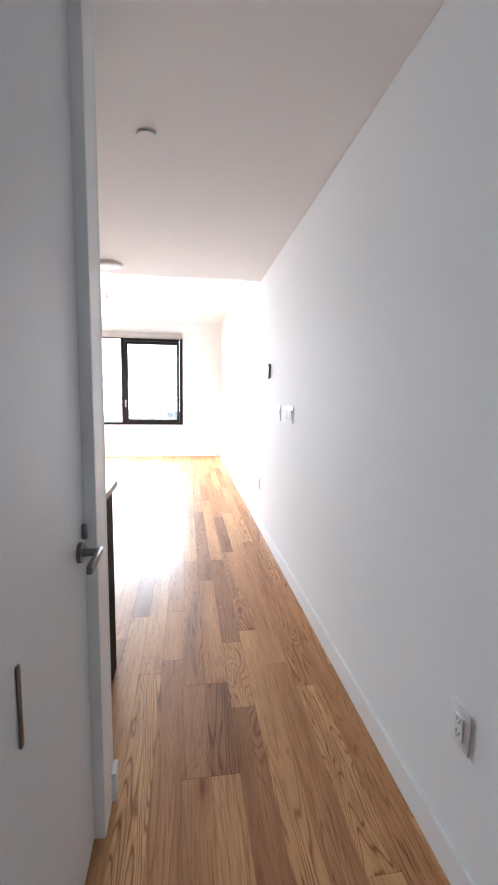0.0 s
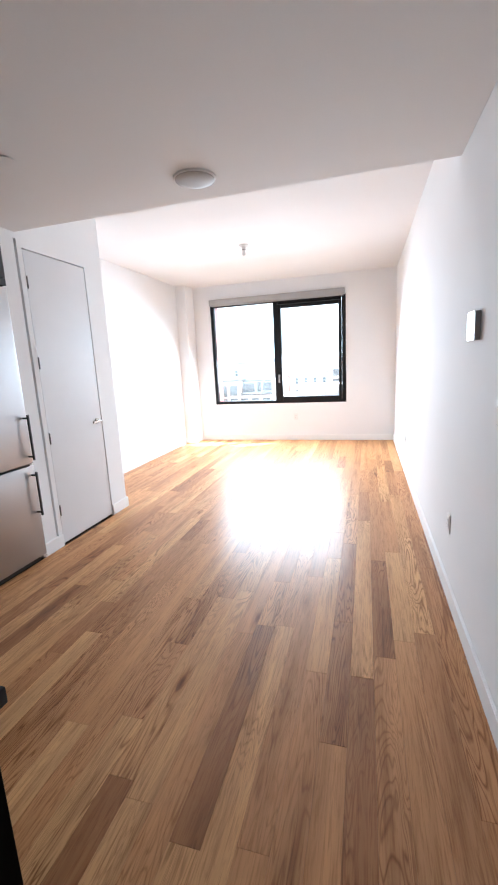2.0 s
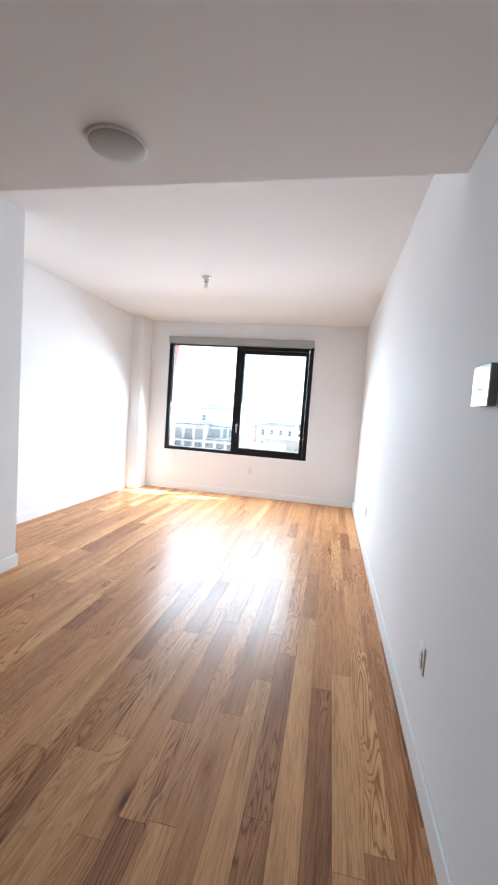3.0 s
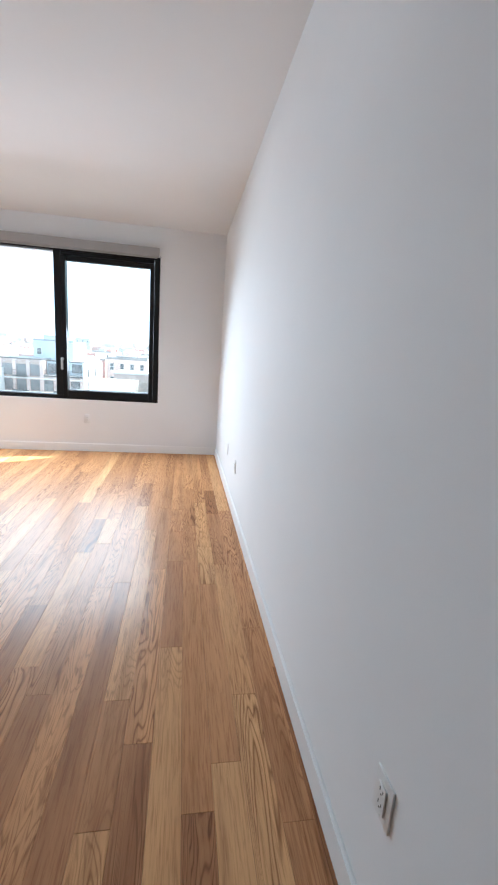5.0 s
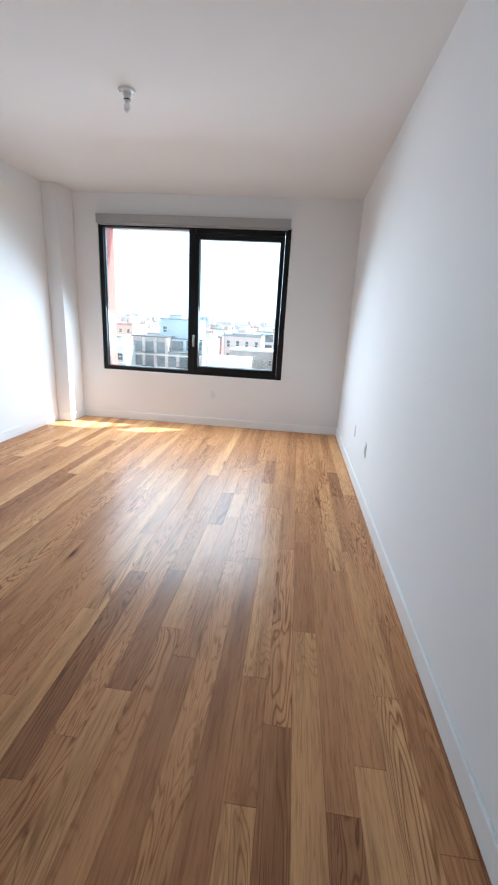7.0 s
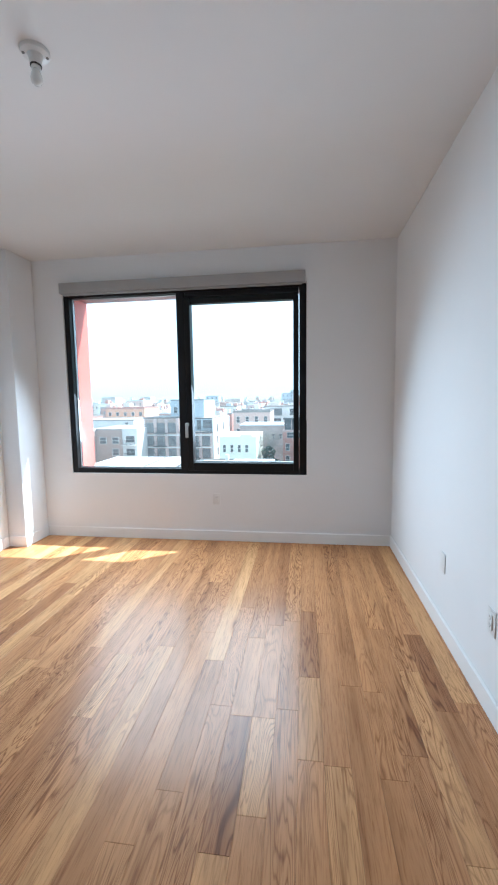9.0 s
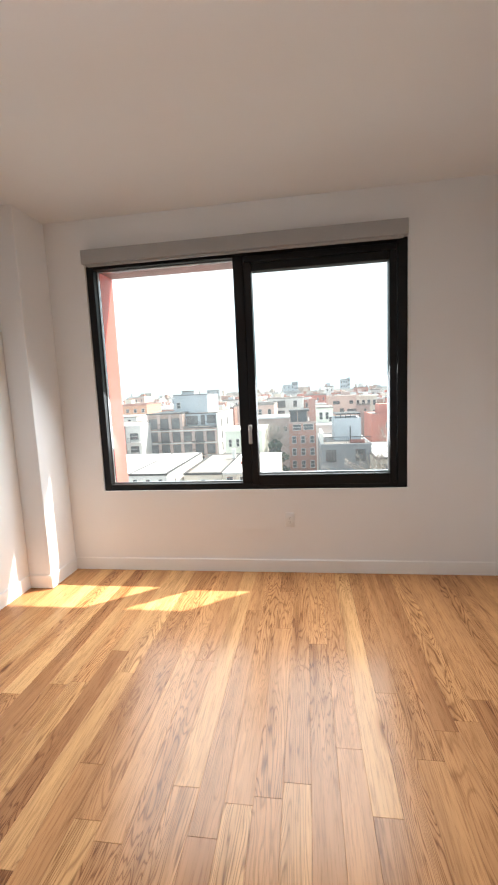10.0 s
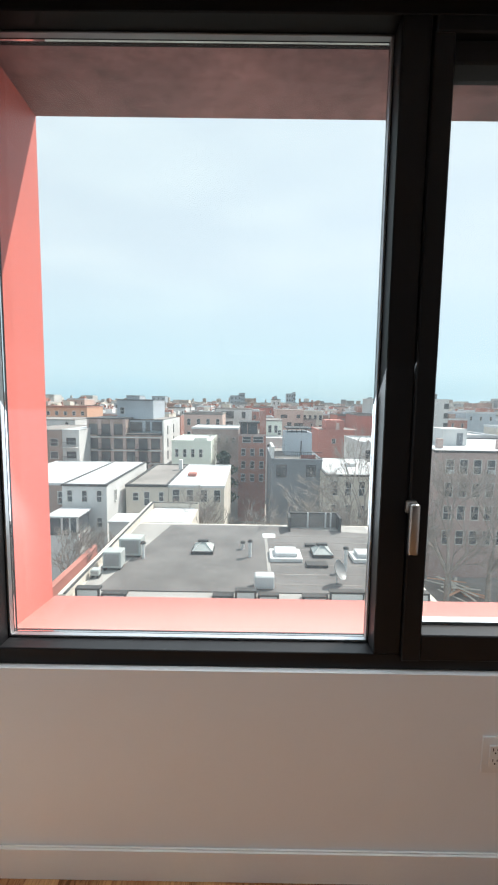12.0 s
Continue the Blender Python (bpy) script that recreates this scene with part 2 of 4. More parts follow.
MINT = surface("pale_green_stucco", (0.68, 0.72, 0.65), 0.9, 0.1, 0.25, 3)
BLUEGREY = surface("blue_grey_cladding", (0.40, 0.45, 0.50), 0.7, 0.12, 0.3, 4)
DARKGREY = surface("dark_grey_stucco", (0.20, 0.215, 0.235), 0.85, 0.15, 0.3, 4)
PINK = surface("pink_stucco", (0.58, 0.43, 0.38), 0.9, 0.14, 0.25, 3)
REDWALL = surface("red_painted_wall", (0.46, 0.19, 0.155), 0.9, 0.15, 0.25, 3)
ORANGE = surface("orange_stucco", (0.60, 0.35, 0.24), 0.9, 0.14, 0.25, 3)
BRICKRED = brick_material("red_brick", (0.44, 0.19, 0.145), (0.37, 0.155, 0.12), (0.42, 0.36, 0.33))
BRICKBROWN = brick_material("brown_brick", (0.36, 0.25, 0.21), (0.30, 0.205, 0.17), (0.42, 0.37, 0.34))
BRICKGREY = brick_material("grey_brick", (0.40, 0.31, 0.275), (0.33, 0.25, 0.225), (0.42, 0.38, 0.36))
BRICKPINK = brick_material("pinkish_brick", (0.50, 0.36, 0.33), (0.43, 0.30, 0.27), (0.55, 0.50, 0.47))
PANE = surface("dark_window_glass", (0.085, 0.095, 0.105), 0.18, 0.5, 0.3, 2, shine=0.4)
CURTAINED = surface("curtained_window_glass", (0.17, 0.175, 0.18), 0.2, 0.6, 0.9, 3, shine=0.4)
FRAMEW = surface("pale_window_frame", (0.68, 0.67, 0.64), 0.6, 0.1)
IRON = surface("black_iron", (0.03, 0.03, 0.03), 0.55, 0.2)
BARK = surface("grey_bark", (0.34, 0.305, 0.275), 0.9, 0.3, 2, 20)
LEAF = surface("evergreen_leaf", (0.045, 0.065, 0.04), 0.8, 0.3, 1.0, 8)
EARTH = surface("city_ground", (0.28, 0.265, 0.245), 0.95, 0.35, 0.05, 1.2)
UNIT = surface("grey_unit_metal", (0.42, 0.45, 0.44), 0.5, 0.12, 0.8, 10)

# ---- building blocks ----


def box_bm(a, b, bevel=0.0, bm=None, segments=1):
    bm = bm or bmesh.new()
    co = [(x, y, z) for x in (a[0], b[0]) for y in (a[1], b[1]) for z in (a[2], b[2])]
    vs = [bm.verts.new(c) for c in co]
    quads = ((0, 1, 3, 2), (4, 6, 7, 5), (0, 4, 5, 1), (2, 3, 7, 6), (0, 2, 6, 4), (1, 5, 7, 3))
    fs = [bm.faces.new([vs[i] for i in q]) for q in quads]
    if bevel:
        es = {e for f in fs for e in f.edges}
        bmesh.ops.bevel(bm, geom=list(es), offset=bevel, segments=segments, profile=0.6, affect="EDGES")
    return bm


def tube_bm(p, q, r0, r1, sides=16, bm=None, caps=True):
    bm = bm or bmesh.new()
    p, q = Vector(p), Vector(q)
    turn = (q - p).to_track_quat("Z", "Y").to_matrix()
    rings = []
    for c, r in ((p, r0), (q, r1)):
        rings.append([bm.verts.new(c + turn @ Vector((r * math.cos(2 * math.pi * i / sides), r * math.sin(2 * math.pi * i / sides), 0))) for i in range(sides)])
    for i in range(sides):
        j = (i + 1) % sides
        bm.faces.new((rings[0][i], rings[0][j], rings[1][j], rings[1][i]))
    if caps:
        bm.faces.new(rings[0][::-1])
        bm.faces.new(rings[1])
    return bm


def lathe_bm(profile, sides=40, bm=None, flip=False):
    """A body of revolution about z from (radius, z) pairs."""
    bm = bm or bmesh.new()
    rings = []
    for r, z in profile:
        rings.append([bm.verts.new((r * math.cos(2 * math.pi * i / sides), r * math.sin(2 * math.pi * i / sides), z)) for i in range(sides)])
    for a, b in zip(rings, rings[1:]):
        for i in range(sides):
            j = (i + 1) % sides
            bm.faces.new((a[i], a[j], b[j], b[i]))
    bm.faces.new(rings[0][::-1])
    bm.faces.new(rings[-1])
    return bm


def mesh_of(name, bm, material, smooth=False):
    bmesh.ops.recalc_face_normals(bm, faces=bm.faces)
    me = bpy.data.meshes.new(name)
    bm.to_mesh(me)
    bm.free()
    me.materials.append(material)
    if smooth:
        for f in me.polygons:
            f.use_smooth = True
        me.set_sharp_from_angle(angle=radians(40))
    return me


def part(name, bm, material, parent=None, label="", smooth=False):
    ob = new(name, mesh_of(name, bm, material, smooth))
    ob.parent = parent
    if label:
        ob["label"] = label
    return ob


def thing(name, at, label, category, group=""):
    ob = new(name)
    ob.empty_display_size = 0.1
    ob.location = at
    return tagged(ob, label, category, group)


def structure(name, bm, material, label, category):
    return tagged(part(name, bm, material), label, category, kind="structure")


def boxes_bm(pairs, bevel=0.0):
    bm = bmesh.new()
    for a, b in pairs:
        box_bm(a, b, bevel, bm)
    return bm


# ---- the shell of the flat ----
HI, LO = 2.80, 2.41          # ceilings of the living room and of hall and kitchen
NORTH = 9.243                # inner face of the window wall
WEST = -3.70                 # inner face of the living room's long wall
SOFFIT = 4.536               # where the ceiling steps up
WX0, WX1, WZ0, WZ1 = -3.205, -0.793, 0.672, 2.480   # the window's opening

structure("wall_east", box_bm((0, -0.9, 0), (0.2, NORTH, 3.0)), WALL, "long plain white painted wall", "wall")
OX0, OX1, OZ0, OZ1 = -3.25, -0.748, 0.606, 2.532          # the opening outside, a little wider
structure("wall_north", boxes_bm([((-4.2, NORTH, 0), (0.4, 9.371, WZ0)), ((-4.2, NORTH, WZ1), (0.4, 9.371, 3.0)),
                                  ((-4.2, NORTH, WZ0), (WX0, 9.371, WZ1)), ((WX1, NORTH, WZ0), (0.4, 9.371, WZ1)),
                                  ((-4.2, 9.3712, 0), (0.4, 9.74, OZ0)), ((-4.2, 9.3712, OZ1), (0.4, 9.74, 3.0)),
                                  ((-4.2, 9.3712, OZ0), (OX0, 9.74, OZ1)), ((OX1, 9.3712, OZ0), (0.4, 9.74, OZ1))]), WALL,
          "white painted wall round a wide window", "wall")
structure("wall_west", box_bm((-3.9, 5.535, 0), (WEST, NORTH, 3.0)), WALL, "long white painted wall of the living room", "wall")
structure("column", box_bm((WEST, 8.89, 0), (-3.515, NORTH, HI), 0.004), WALL, "square white corner column beside the window", "column")
# closet wall with its door opening and a narrow recessed slot
structure("wall_closet", boxes_bm([
    ((-3.0, 4.362, 0), (-2.885, 4.514, 3.0)), ((-3.0, 4.514, 0), (-2.885, 4.538, 0.10)), ((-3.0, 4.514, 2.37), (-2.885, 4.538, 3.0)),
    ((-3.0, 4.514, 0.10), (-2.913, 4.538, 2.37)), ((-3.0, 4.538, 0), (-2.885, 4.583, 3.0)),
    ((-3.0, 4.583, 2.318), (-2.885, 5.283, 3.0)), ((-3.0, 5.283, 0), (-2.885, 5.535, 3.0)),
    ((-3.9, 5.415, 0), (-3.0, 5.535, 3.0)), ((-3.6, 4.362, 0), (-3.0, 4.43, 3.0)), ((-3.7, 4.43, 0), (-3.6, 5.415, 3.0))]), WALL,
    "white wall of the closet with a flush door", "wall")
structure("wall_kitchen", boxes_bm([((-3.6, 1.60, 0), (-1.121, 1.760, 3.0)), ((-3.75, 1.60, 0), (-3.6, 4.43, 3.0))]), WALL,
          "white kitchen wall behind the dark cabinets", "wall")
structure("wall_hall", boxes_bm([((-1.12, -0.9, 0), (-0.963, 0.66, 3.0)), ((-1.12, 0.66, 2.345), (-0.963, 1.692, 3.0)),
                                 ((-1.12, 1.692, 0), (-0.960, 1.733, 3.0)), ((-1.12, 1.733, 0), (-0.990, 1.760, 3.0)), ((-1.6, -0.9, 0), (-1.5, 1.6, 3.0))]), WALL,
          "white hall wall with a door opening", "wall")
structure("wall_south", box_bm((-1.6, -1.05, 0), (0.2, -0.9, 3.0)), WALL, "plain white wall at the end of the hall", "wall")
structure("ceiling_low", box_bm((-3.75, -1.0, LO), (0.0, SOFFIT, 3.05), 0.003), CEIL, "dropped white ceiling over hall and kitchen", "ceiling")
structure("ceiling", box_bm((-3.9, SOFFIT, HI), (0.0, NORTH, 3.05)), CEIL, "white painted ceiling of the living room", "ceiling")


def baseboard(name, a, b, side):
    """A board of 105 mm with an eased top edge; side: the way it faces."""
    bm = box_bm(a, b)
    top = [e for e in bm.edges if all(v.co.z > 0.05 for v in e.verts)]
    bmesh.ops.bevel(bm, geom=top, offset=0.005, segments=2, affect="EDGES")
    structure(name, bm, TRIM, "white painted baseboard along the wall", "baseboard")


T, BH = 0.014, 0.105
baseboard("baseboard_east", (-T, -0.9, 0.001), (0, NORTH, BH), "x")
baseboard("baseboard_north", (-3.515, NORTH - T, 0.001), (-T, NORTH, BH), "y")
baseboard("baseboard_column_side", (-3.515, 8.89 - T, 0.001), (-3.515 + T, NORTH - T, BH), "x")
baseboard("baseboard_column_front", (WEST + T, 8.89 - T, 0.001), (-3.515, 8.89, BH), "y")
baseboard("baseboard_west", (WEST, 5.535 + T, 0.001), (WEST + T, 8.89, BH), "x")
baseboard("baseboard_closet", (-2.885, 5.283, 0.001), (-2.885 + T, 5.535 + T, BH), "x")
baseboard("baseboard_closet_back", (WEST, 5.535, 0.001), (-2.885, 5.535 + T, BH), "y")
baseboard("baseboard_fridge_side", (-2.885, 4.362, 0.001), (-2.885 + T, 4.575, BH), "x")
baseboard("baseboard_hall", (-0.960, 1.694, 0.001), (-0.960 + T, 1.733 + T, BH), "x")
baseboard("baseboard_hall_south", (-0.963, -0.9, 0.001), (-0.963 + T, 0.64, BH), "x")

# ---- window ----
window = tagged(new("window_1"), "wide black-framed window with a fixed and an opening pane", "window", kind="structure")
YF = 9.262
bm = boxes_bm([((WX0, YF, WZ0), (-3.148, 9.37, WZ1)), ((-0.862, YF, WZ0), (WX1, 9.37, WZ1)),
               ((-3.148, YF, WZ0), (-0.862, 9.37, 0.722)), ((-3.148, YF, 2.432), (-0.862, 9.37, WZ1)),
               ((-2.042, YF - 0.002, 0.722), (-1.965, 9.37, 2.432))], 0.003)
part("window_frame", bm, BLACKFRAME, window, "black powder-coated window frame", True)
fixed = boxes_bm([((-3.147, 9.318, 0.723), (-3.141, 9.336, 2.431)), ((-2.049, 9.318, 0.723), (-2.043, 9.336, 2.431)),
                  ((-3.141, 9.318, 0.723), (-2.049, 9.336, 0.730)), ((-3.141, 9.318, 2.426), (-2.049, 9.336, 2.431))], 0.001)
part("glazing_bead", fixed, GASKET, window, "pale aluminium glazing bead", True)
sash = boxes_bm([((-1.964, YF - 0.012, 0.706), (-1.908, 9.35, 2.385)), ((-0.918, YF - 0.004, 0.706), (-0.868, 9.35, 2.385)),
                 ((-1.908, YF - 0.008, 0.706), (-0.918, 9.35, 0.785)), ((-1.908, YF + 0.012, 2.328), (-0.918, 9.35, 2.385))], 0.004)
opening = part("sash", sash, BLACKFRAME, window, "black opening sash", True)
part("sash_head", box_bm((-1.955, YF - 0.004, 2.39), (-0.87, 9.34, 2.431), 0.004), BLACKFRAME, window, "", True)
bead = boxes_bm([((-0.9195, 9.315, 0.786), (-0.912, 9.345, 2.327)), ((-1.907, 9.315, 0.7855), (-0.92, 9.345, 0.794))])
part("sash_bead", bead, GASKET, opening, "pale aluminium glazing bead")
pane = part("pane", box_bm((-3.14, 9.338, 0.73), (-2.05, 9.344, 2.425)), GLASS, window, "clear fixed glass pane")
pane2 = part("pane", box_bm((-1.912, 9.326, 0.78), (-0.914, 9.332, 2.333)), GLASS, opening, "clear glass pane of the sash")
for p in (pane, pane2):
    p.visible_shadow = False
hb = box_bm((-1.976, 9.246, 1.150), (-1.944, YF - 0.012, 1.185), 0.005, None, 2)
handle = part("handle", hb, SATIN, opening, "satin metal window handle", True)
hb = box_bm((-1.974, 9.214, 1.038), (-1.946, 9.230, 1.182), 0.007, None, 3)
box_bm((-1.970, 9.226, 1.157), (-1.950, 9.250, 1.178), 0.003, hb)
part("grip", hb, SATIN, handle, "", True)

# red-clad reveal outside the glass
rv = tagged(new("trim_reveal"), "red metal cladding lining the window reveal outside", "trim", kind="structure")


def slanted(a, b, c, d, push):
    bm = bmesh.new()
    push = Vector(push)
    lo = [bm.verts.new(Vector(v)) for v in (a, b, c, d)]
    hi = [bm.verts.new(Vector(v) + push) for v in (a, b, c, d)]
    bm.faces.new(lo)
    bm.faces.new(hi[::-1])
    for i in range(4):
        j = (i + 1) % 4
        bm.faces.new((lo[i], hi[i], hi[j], lo[j]))
    return bm


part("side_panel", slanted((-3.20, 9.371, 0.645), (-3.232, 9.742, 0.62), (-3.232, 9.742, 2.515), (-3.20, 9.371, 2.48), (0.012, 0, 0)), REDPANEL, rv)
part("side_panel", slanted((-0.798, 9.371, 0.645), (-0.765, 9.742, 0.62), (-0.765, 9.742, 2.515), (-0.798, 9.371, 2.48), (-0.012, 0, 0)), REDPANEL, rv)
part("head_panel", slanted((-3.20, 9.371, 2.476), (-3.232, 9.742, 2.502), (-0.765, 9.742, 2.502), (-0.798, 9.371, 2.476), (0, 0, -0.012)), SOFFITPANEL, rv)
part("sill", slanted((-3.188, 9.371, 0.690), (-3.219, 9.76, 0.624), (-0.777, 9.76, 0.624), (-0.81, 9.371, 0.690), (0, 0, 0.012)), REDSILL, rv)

shade = thing("roller_shade", (-1.995, NORTH, 2.45), "grey fabric-covered roller shade cassette above the window", "shade")
part("cassette", box_bm((-1.195, -0.075, 0.004), (1.188, -0.001, 0.107), 0.008, None, 2), SHADE, shade, "", True)
part("end_cap", box_bm((1.189, -0.073, 0.006), (1.194, -0.001, 0.106), 0.001), PLASTIC, shade, "white plastic end cap")
part("end_cap", box_bm((-1.201, -0.073, 0.006), (-1.196, -0.001, 0.106), 0.001), PLASTIC, shade, "white plastic end cap")
part("bottom_rail", box_bm((-1.16, -0.055, -0.012), (1.16, -0.030, 0.003), 0.004, None, 2), SHADE, shade, "grey bottom rail", True)
bm = bmesh.new()
for dx in (0.0, 0.012):
    tube_bm((1.20 + dx, -0.02, 0.08), (1.20 + dx, -0.02, -1.25), 0.0016, 0.0016, 6, bm)
part("chain", bm, PLASTIC, shade, "thin white pull chain")

# ---- doors ----


def lever(parent, y, z, x, way, material):
    """A rose, a spindle and a flat lever on a door that faces +x."""
    bm = tube_bm((x, y, z), (x + 0.010, y, z), 0.026, 0.026, 28)
    rose = part("rose", bm, material, parent, "round metal rose", True)
    bm = tube_bm((x + 0.010, y, z), (x + 0.052, y, z), 0.010, 0.009, 16)
    part("spindle", bm, material, rose, "", True)
    lo, hi = sorted((y - way * 0.012, y + way * 0.115))
    bm = box_bm((x + 0.044, lo, z - 0.010), (x + 0.058, hi, z + 0.010), 0.004, None, 2)
    part("lever", bm, material, rose, "straight metal lever", True)


door1 = tagged(new("door_1"), "closed flush white closet door with a metal lever", "door", kind="structure")
part("leaf", box_bm((-2.925, 4.588, 0.014), (-2.888, 5.277, 2.311), 0.002), DOORPAINT, door1, "", True)
lever(door1, 5.205, 0.955, -2.888, -1, SATIN)
for z in (0.30, 0.90, 1.49, 2.08):
    part("hinge", tube_bm((-2.883, 4.5925, z - 0.045), (-2.883, 4.5925, z + 0.045), 0.0055, 0.0055, 10), GUNMETAL, door1, "slim metal hinge", True)

door2 = tagged(new("door_2"), "closed white hall door with a dark metal lever", "door", kind="structure")
part("leaf", box_bm((-1.030, 0.69, 0.010), (-0.989, 1.580, 2.31), 0.002), DOORPAINT, door2, "", True)
frm = boxes_bm([((-1.12, 1.584, 0), (-0.958, 1.691, 2.344)), ((-1.12, 0.661, 0), (-0.957, 0.684, 2.344)), ((-1.12, 0.684, 2.317), (-0.957, 1.584, 2.344))], 0.002)
part("door_frame", frm, TRIM, door2, "white painted steel frame", True)
lever(door2, 1.515, 0.908, -0.989, -1, GUNMETAL)
part("thumb_turn", box_bm((-0.989, 1.548, 0.930), (-0.975, 1.557, 0.972), 0.003), GUNMETAL, door2, "small dark thumb turn", True)
part("edge_pull", box_bm((-0.989, 1.117, 0.73), (-0.984, 1.129, 0.875), 0.002), GUNMETAL, door2, "narrow dark metal plate", True)

# ---- kitchen ----
base = thing("base_cabinet", (-1.055, 2.075, 0), "black-brown laminate base cabinet below a stone counter", "cabinet")
part("end_panel", box_bm((-0.020, -0.313, 0.0), (0.0, 0.298, 0.884), 0.0015), CABINET, base)
part("body", box_bm((-2.52, -0.313, 0.09), (-0.021, 0.275, 0.884)), CABINET, base)
part("toe_kick", box_bm((-2.52, -0.313, 0.0), (-0.021, 0.215, 0.089)), CABINET, base)
for i in range(4):
    x1 = -0.024 - i * 0.62
    part("door", box_bm((x1 - 0.614, 0.276, 0.095), (x1, 0.296, 0.872), 0.0015), CABFRONT, base)
part("knob", lathe_bm([(0.011, 0), (0.012, 0.012), (0.018, 0.018), (0.020, 0.030), (0.016, 0.036)], 20), IRON, base, "round black knob", True)
bpy.data.objects["knob"].matrix_basis = pose(-0.345, 0.297, 0.845, -90, 0, 0)
worktop = thing("worktop", (-1.035, 2.075, 0.885), "charcoal stone worktop with a square edge", "worktop")
part("slab", box_bm((-2.54, -0.314, 0.0), (0.0, 0.316, 0.030), 0.0025, None, 2), COUNTER, worktop, "", True)
upper = thing("upper_cabinet", (-1.04, 1.761, 1.527), "tall black upper cabinets reaching the ceiling", "cabinet")
part("body", box_bm((-2.52, 0.0, 0.004), (-0.002, 0.276, 0.880), 0.001), CABINET, upper)
part("end_panel", box_bm((-0.0015, 0.0, 0.005), (0.012, 0.300, 0.881), 0.001), CABINET, upper)
# aluminium strip added to give the panel's lower edge its highlight
part("edge_highlight", box_bm((-0.001, 0.0, 0.0), (0.013, 0.300, 0.0045)), GASKET, upper, "thin pale strip standing in for an edge highlight")
for i in range(4):
    x1 = -0.004 - i * 0.62
    part("door", box_bm((x1 - 0.614, 0.278, 0.002), (x1, 0.298, 0.878), 0.0015), CABFRONT, upper)

fridge = thing("refrigerator", (-2.84, 4.05, 0), "tall stainless steel refrigerator with a bottom freezer", "refrigerator")
part("body", box_bm((-0.66, -0.292, 0.03), (-0.062, 0.292, 2.0), 0.003), DARKSIDE, fridge)
up = part("door", box_bm((-0.060, -0.296, 0.766), (0.0, 0.296, 2.002), 0.006, None, 3), STEEL, fridge, "upper stainless door", True)
low = part("door", box_bm((-0.060, -0.296, 0.050), (0.0, 0.296, 0.752), 0.006, None, 3), STEEL, fridge, "lower stainless freezer door", True)
part("plinth", box_bm((-0.60, -0.285, 0.0), (-0.045, 0.285, 0.046)), SLOT, fridge, "dark plinth")
for dr, z0, z1 in ((up, 0.796, 1.128), (low, 0.372, 0.706)):
    bm = box_bm((0.036, 0.258, z0), (0.050, 0.272, z1), 0.003, None, 2)
    for zz in (z0 + 0.025, z1 - 0.025):
        tube_bm((-0.001, 0.265, zz), (0.040, 0.265, zz), 0.007, 0.007, 12, bm)
    part("handle", bm, IRON, dr, "black bar handle", True)
sticker = part("energy_label", box_bm((0.0002, -0.285, 0.890), (0.0012, -0.105, 1.090)), YELLOW, up, "yellow printed energy label")
bm = boxes_bm([((0.0010, -0.278, 1.058), (0.0016, -0.112, 1.078)), ((0.0010, -0.278, 0.990), (0.0016, -0.112, 1.030)),
               ((0.0010, -0.24, 0.955), (0.0016, -0.15, 0.975)), ((0.0010, -0.275, 0.905), (0.0016, -0.205, 0.935)), ((0.0010, -0.185, 0.905), (0.0016, -0.115, 0.935))])
film = boxes_bm([((0.0002, -0.015, 1.655), (0.0018, 0.043, 1.752)), ((0.0002, -0.015, 1.760), (0.0018, 0.043, 1.855))], 0.0005)
part("control_panel", film, MAGNET, up, "narrow dark control strip")
ink = part("label_print", bm, BLACKINK, fridge, "black printed bars")
part("hinge", box_bm((-0.05, 0.255, 0.753), (0.004, 0.294, 0.765), 0.002), SATIN, fridge, "metal door hinge", True)
part("hinge", box_bm((-0.05, 0.255, 0.030), (0.004, 0.294, 0.048), 0.002), SATIN, fridge, "metal door hinge", True)
overf = thing("fridge_cabinet", (-2.84, 4.05, 2.012), "charcoal two-door cabinet above the refrigerator", "cabinet")
part("body", box_bm((-0.66, -0.300, 0.0), (-0.022, 0.300, 0.396), 0.001), CABINET, overf)
part("bottom_rail", box_bm((-0.021, -0.300, 0.0), (-0.002, 0.300, 0.048), 0.001), SLOT, overf)
part("door", box_bm((-0.021, -0.300, 0.051), (0.0, -0.0375, 0.395), 0.0015), CABFRONT, overf)
part("door", box_bm((-0.021, -0.0335, 0.051), (0.0, 0.300, 0.395), 0.0015), CABFRONT, overf)
sidep = thing("side_panel", (-2.85, 3.735, 0), "black laminate panel beside the refrigerator", "panel")
part("board", box_bm((-0.70, -0.010, 0.0), (0.0, 0.010, 2.405), 0.001), CABINET, sidep)

# ---- ceiling things ----
dome = thing("ceiling_light", (-1.37, 4.24, LO), "round flush frosted ceiling light, switched off", "ceiling light")
part("rim", lathe_bm([(0.116, 0.0), (0.116, -0.008), (0.112, -0.011), (0.103, -0.009), (0.103, 0.0)], 56), CEIL, dome, "thin pale metal rim", True)
part("diffuser", lathe_bm([(0.109, -0.007), (0.107, -0.013), (0.092, -0.017), (0.065, -0.020), (0.03, -0.021), (0.004, -0.0215)], 56), FROST, dome, "frosted shallow dome", True)


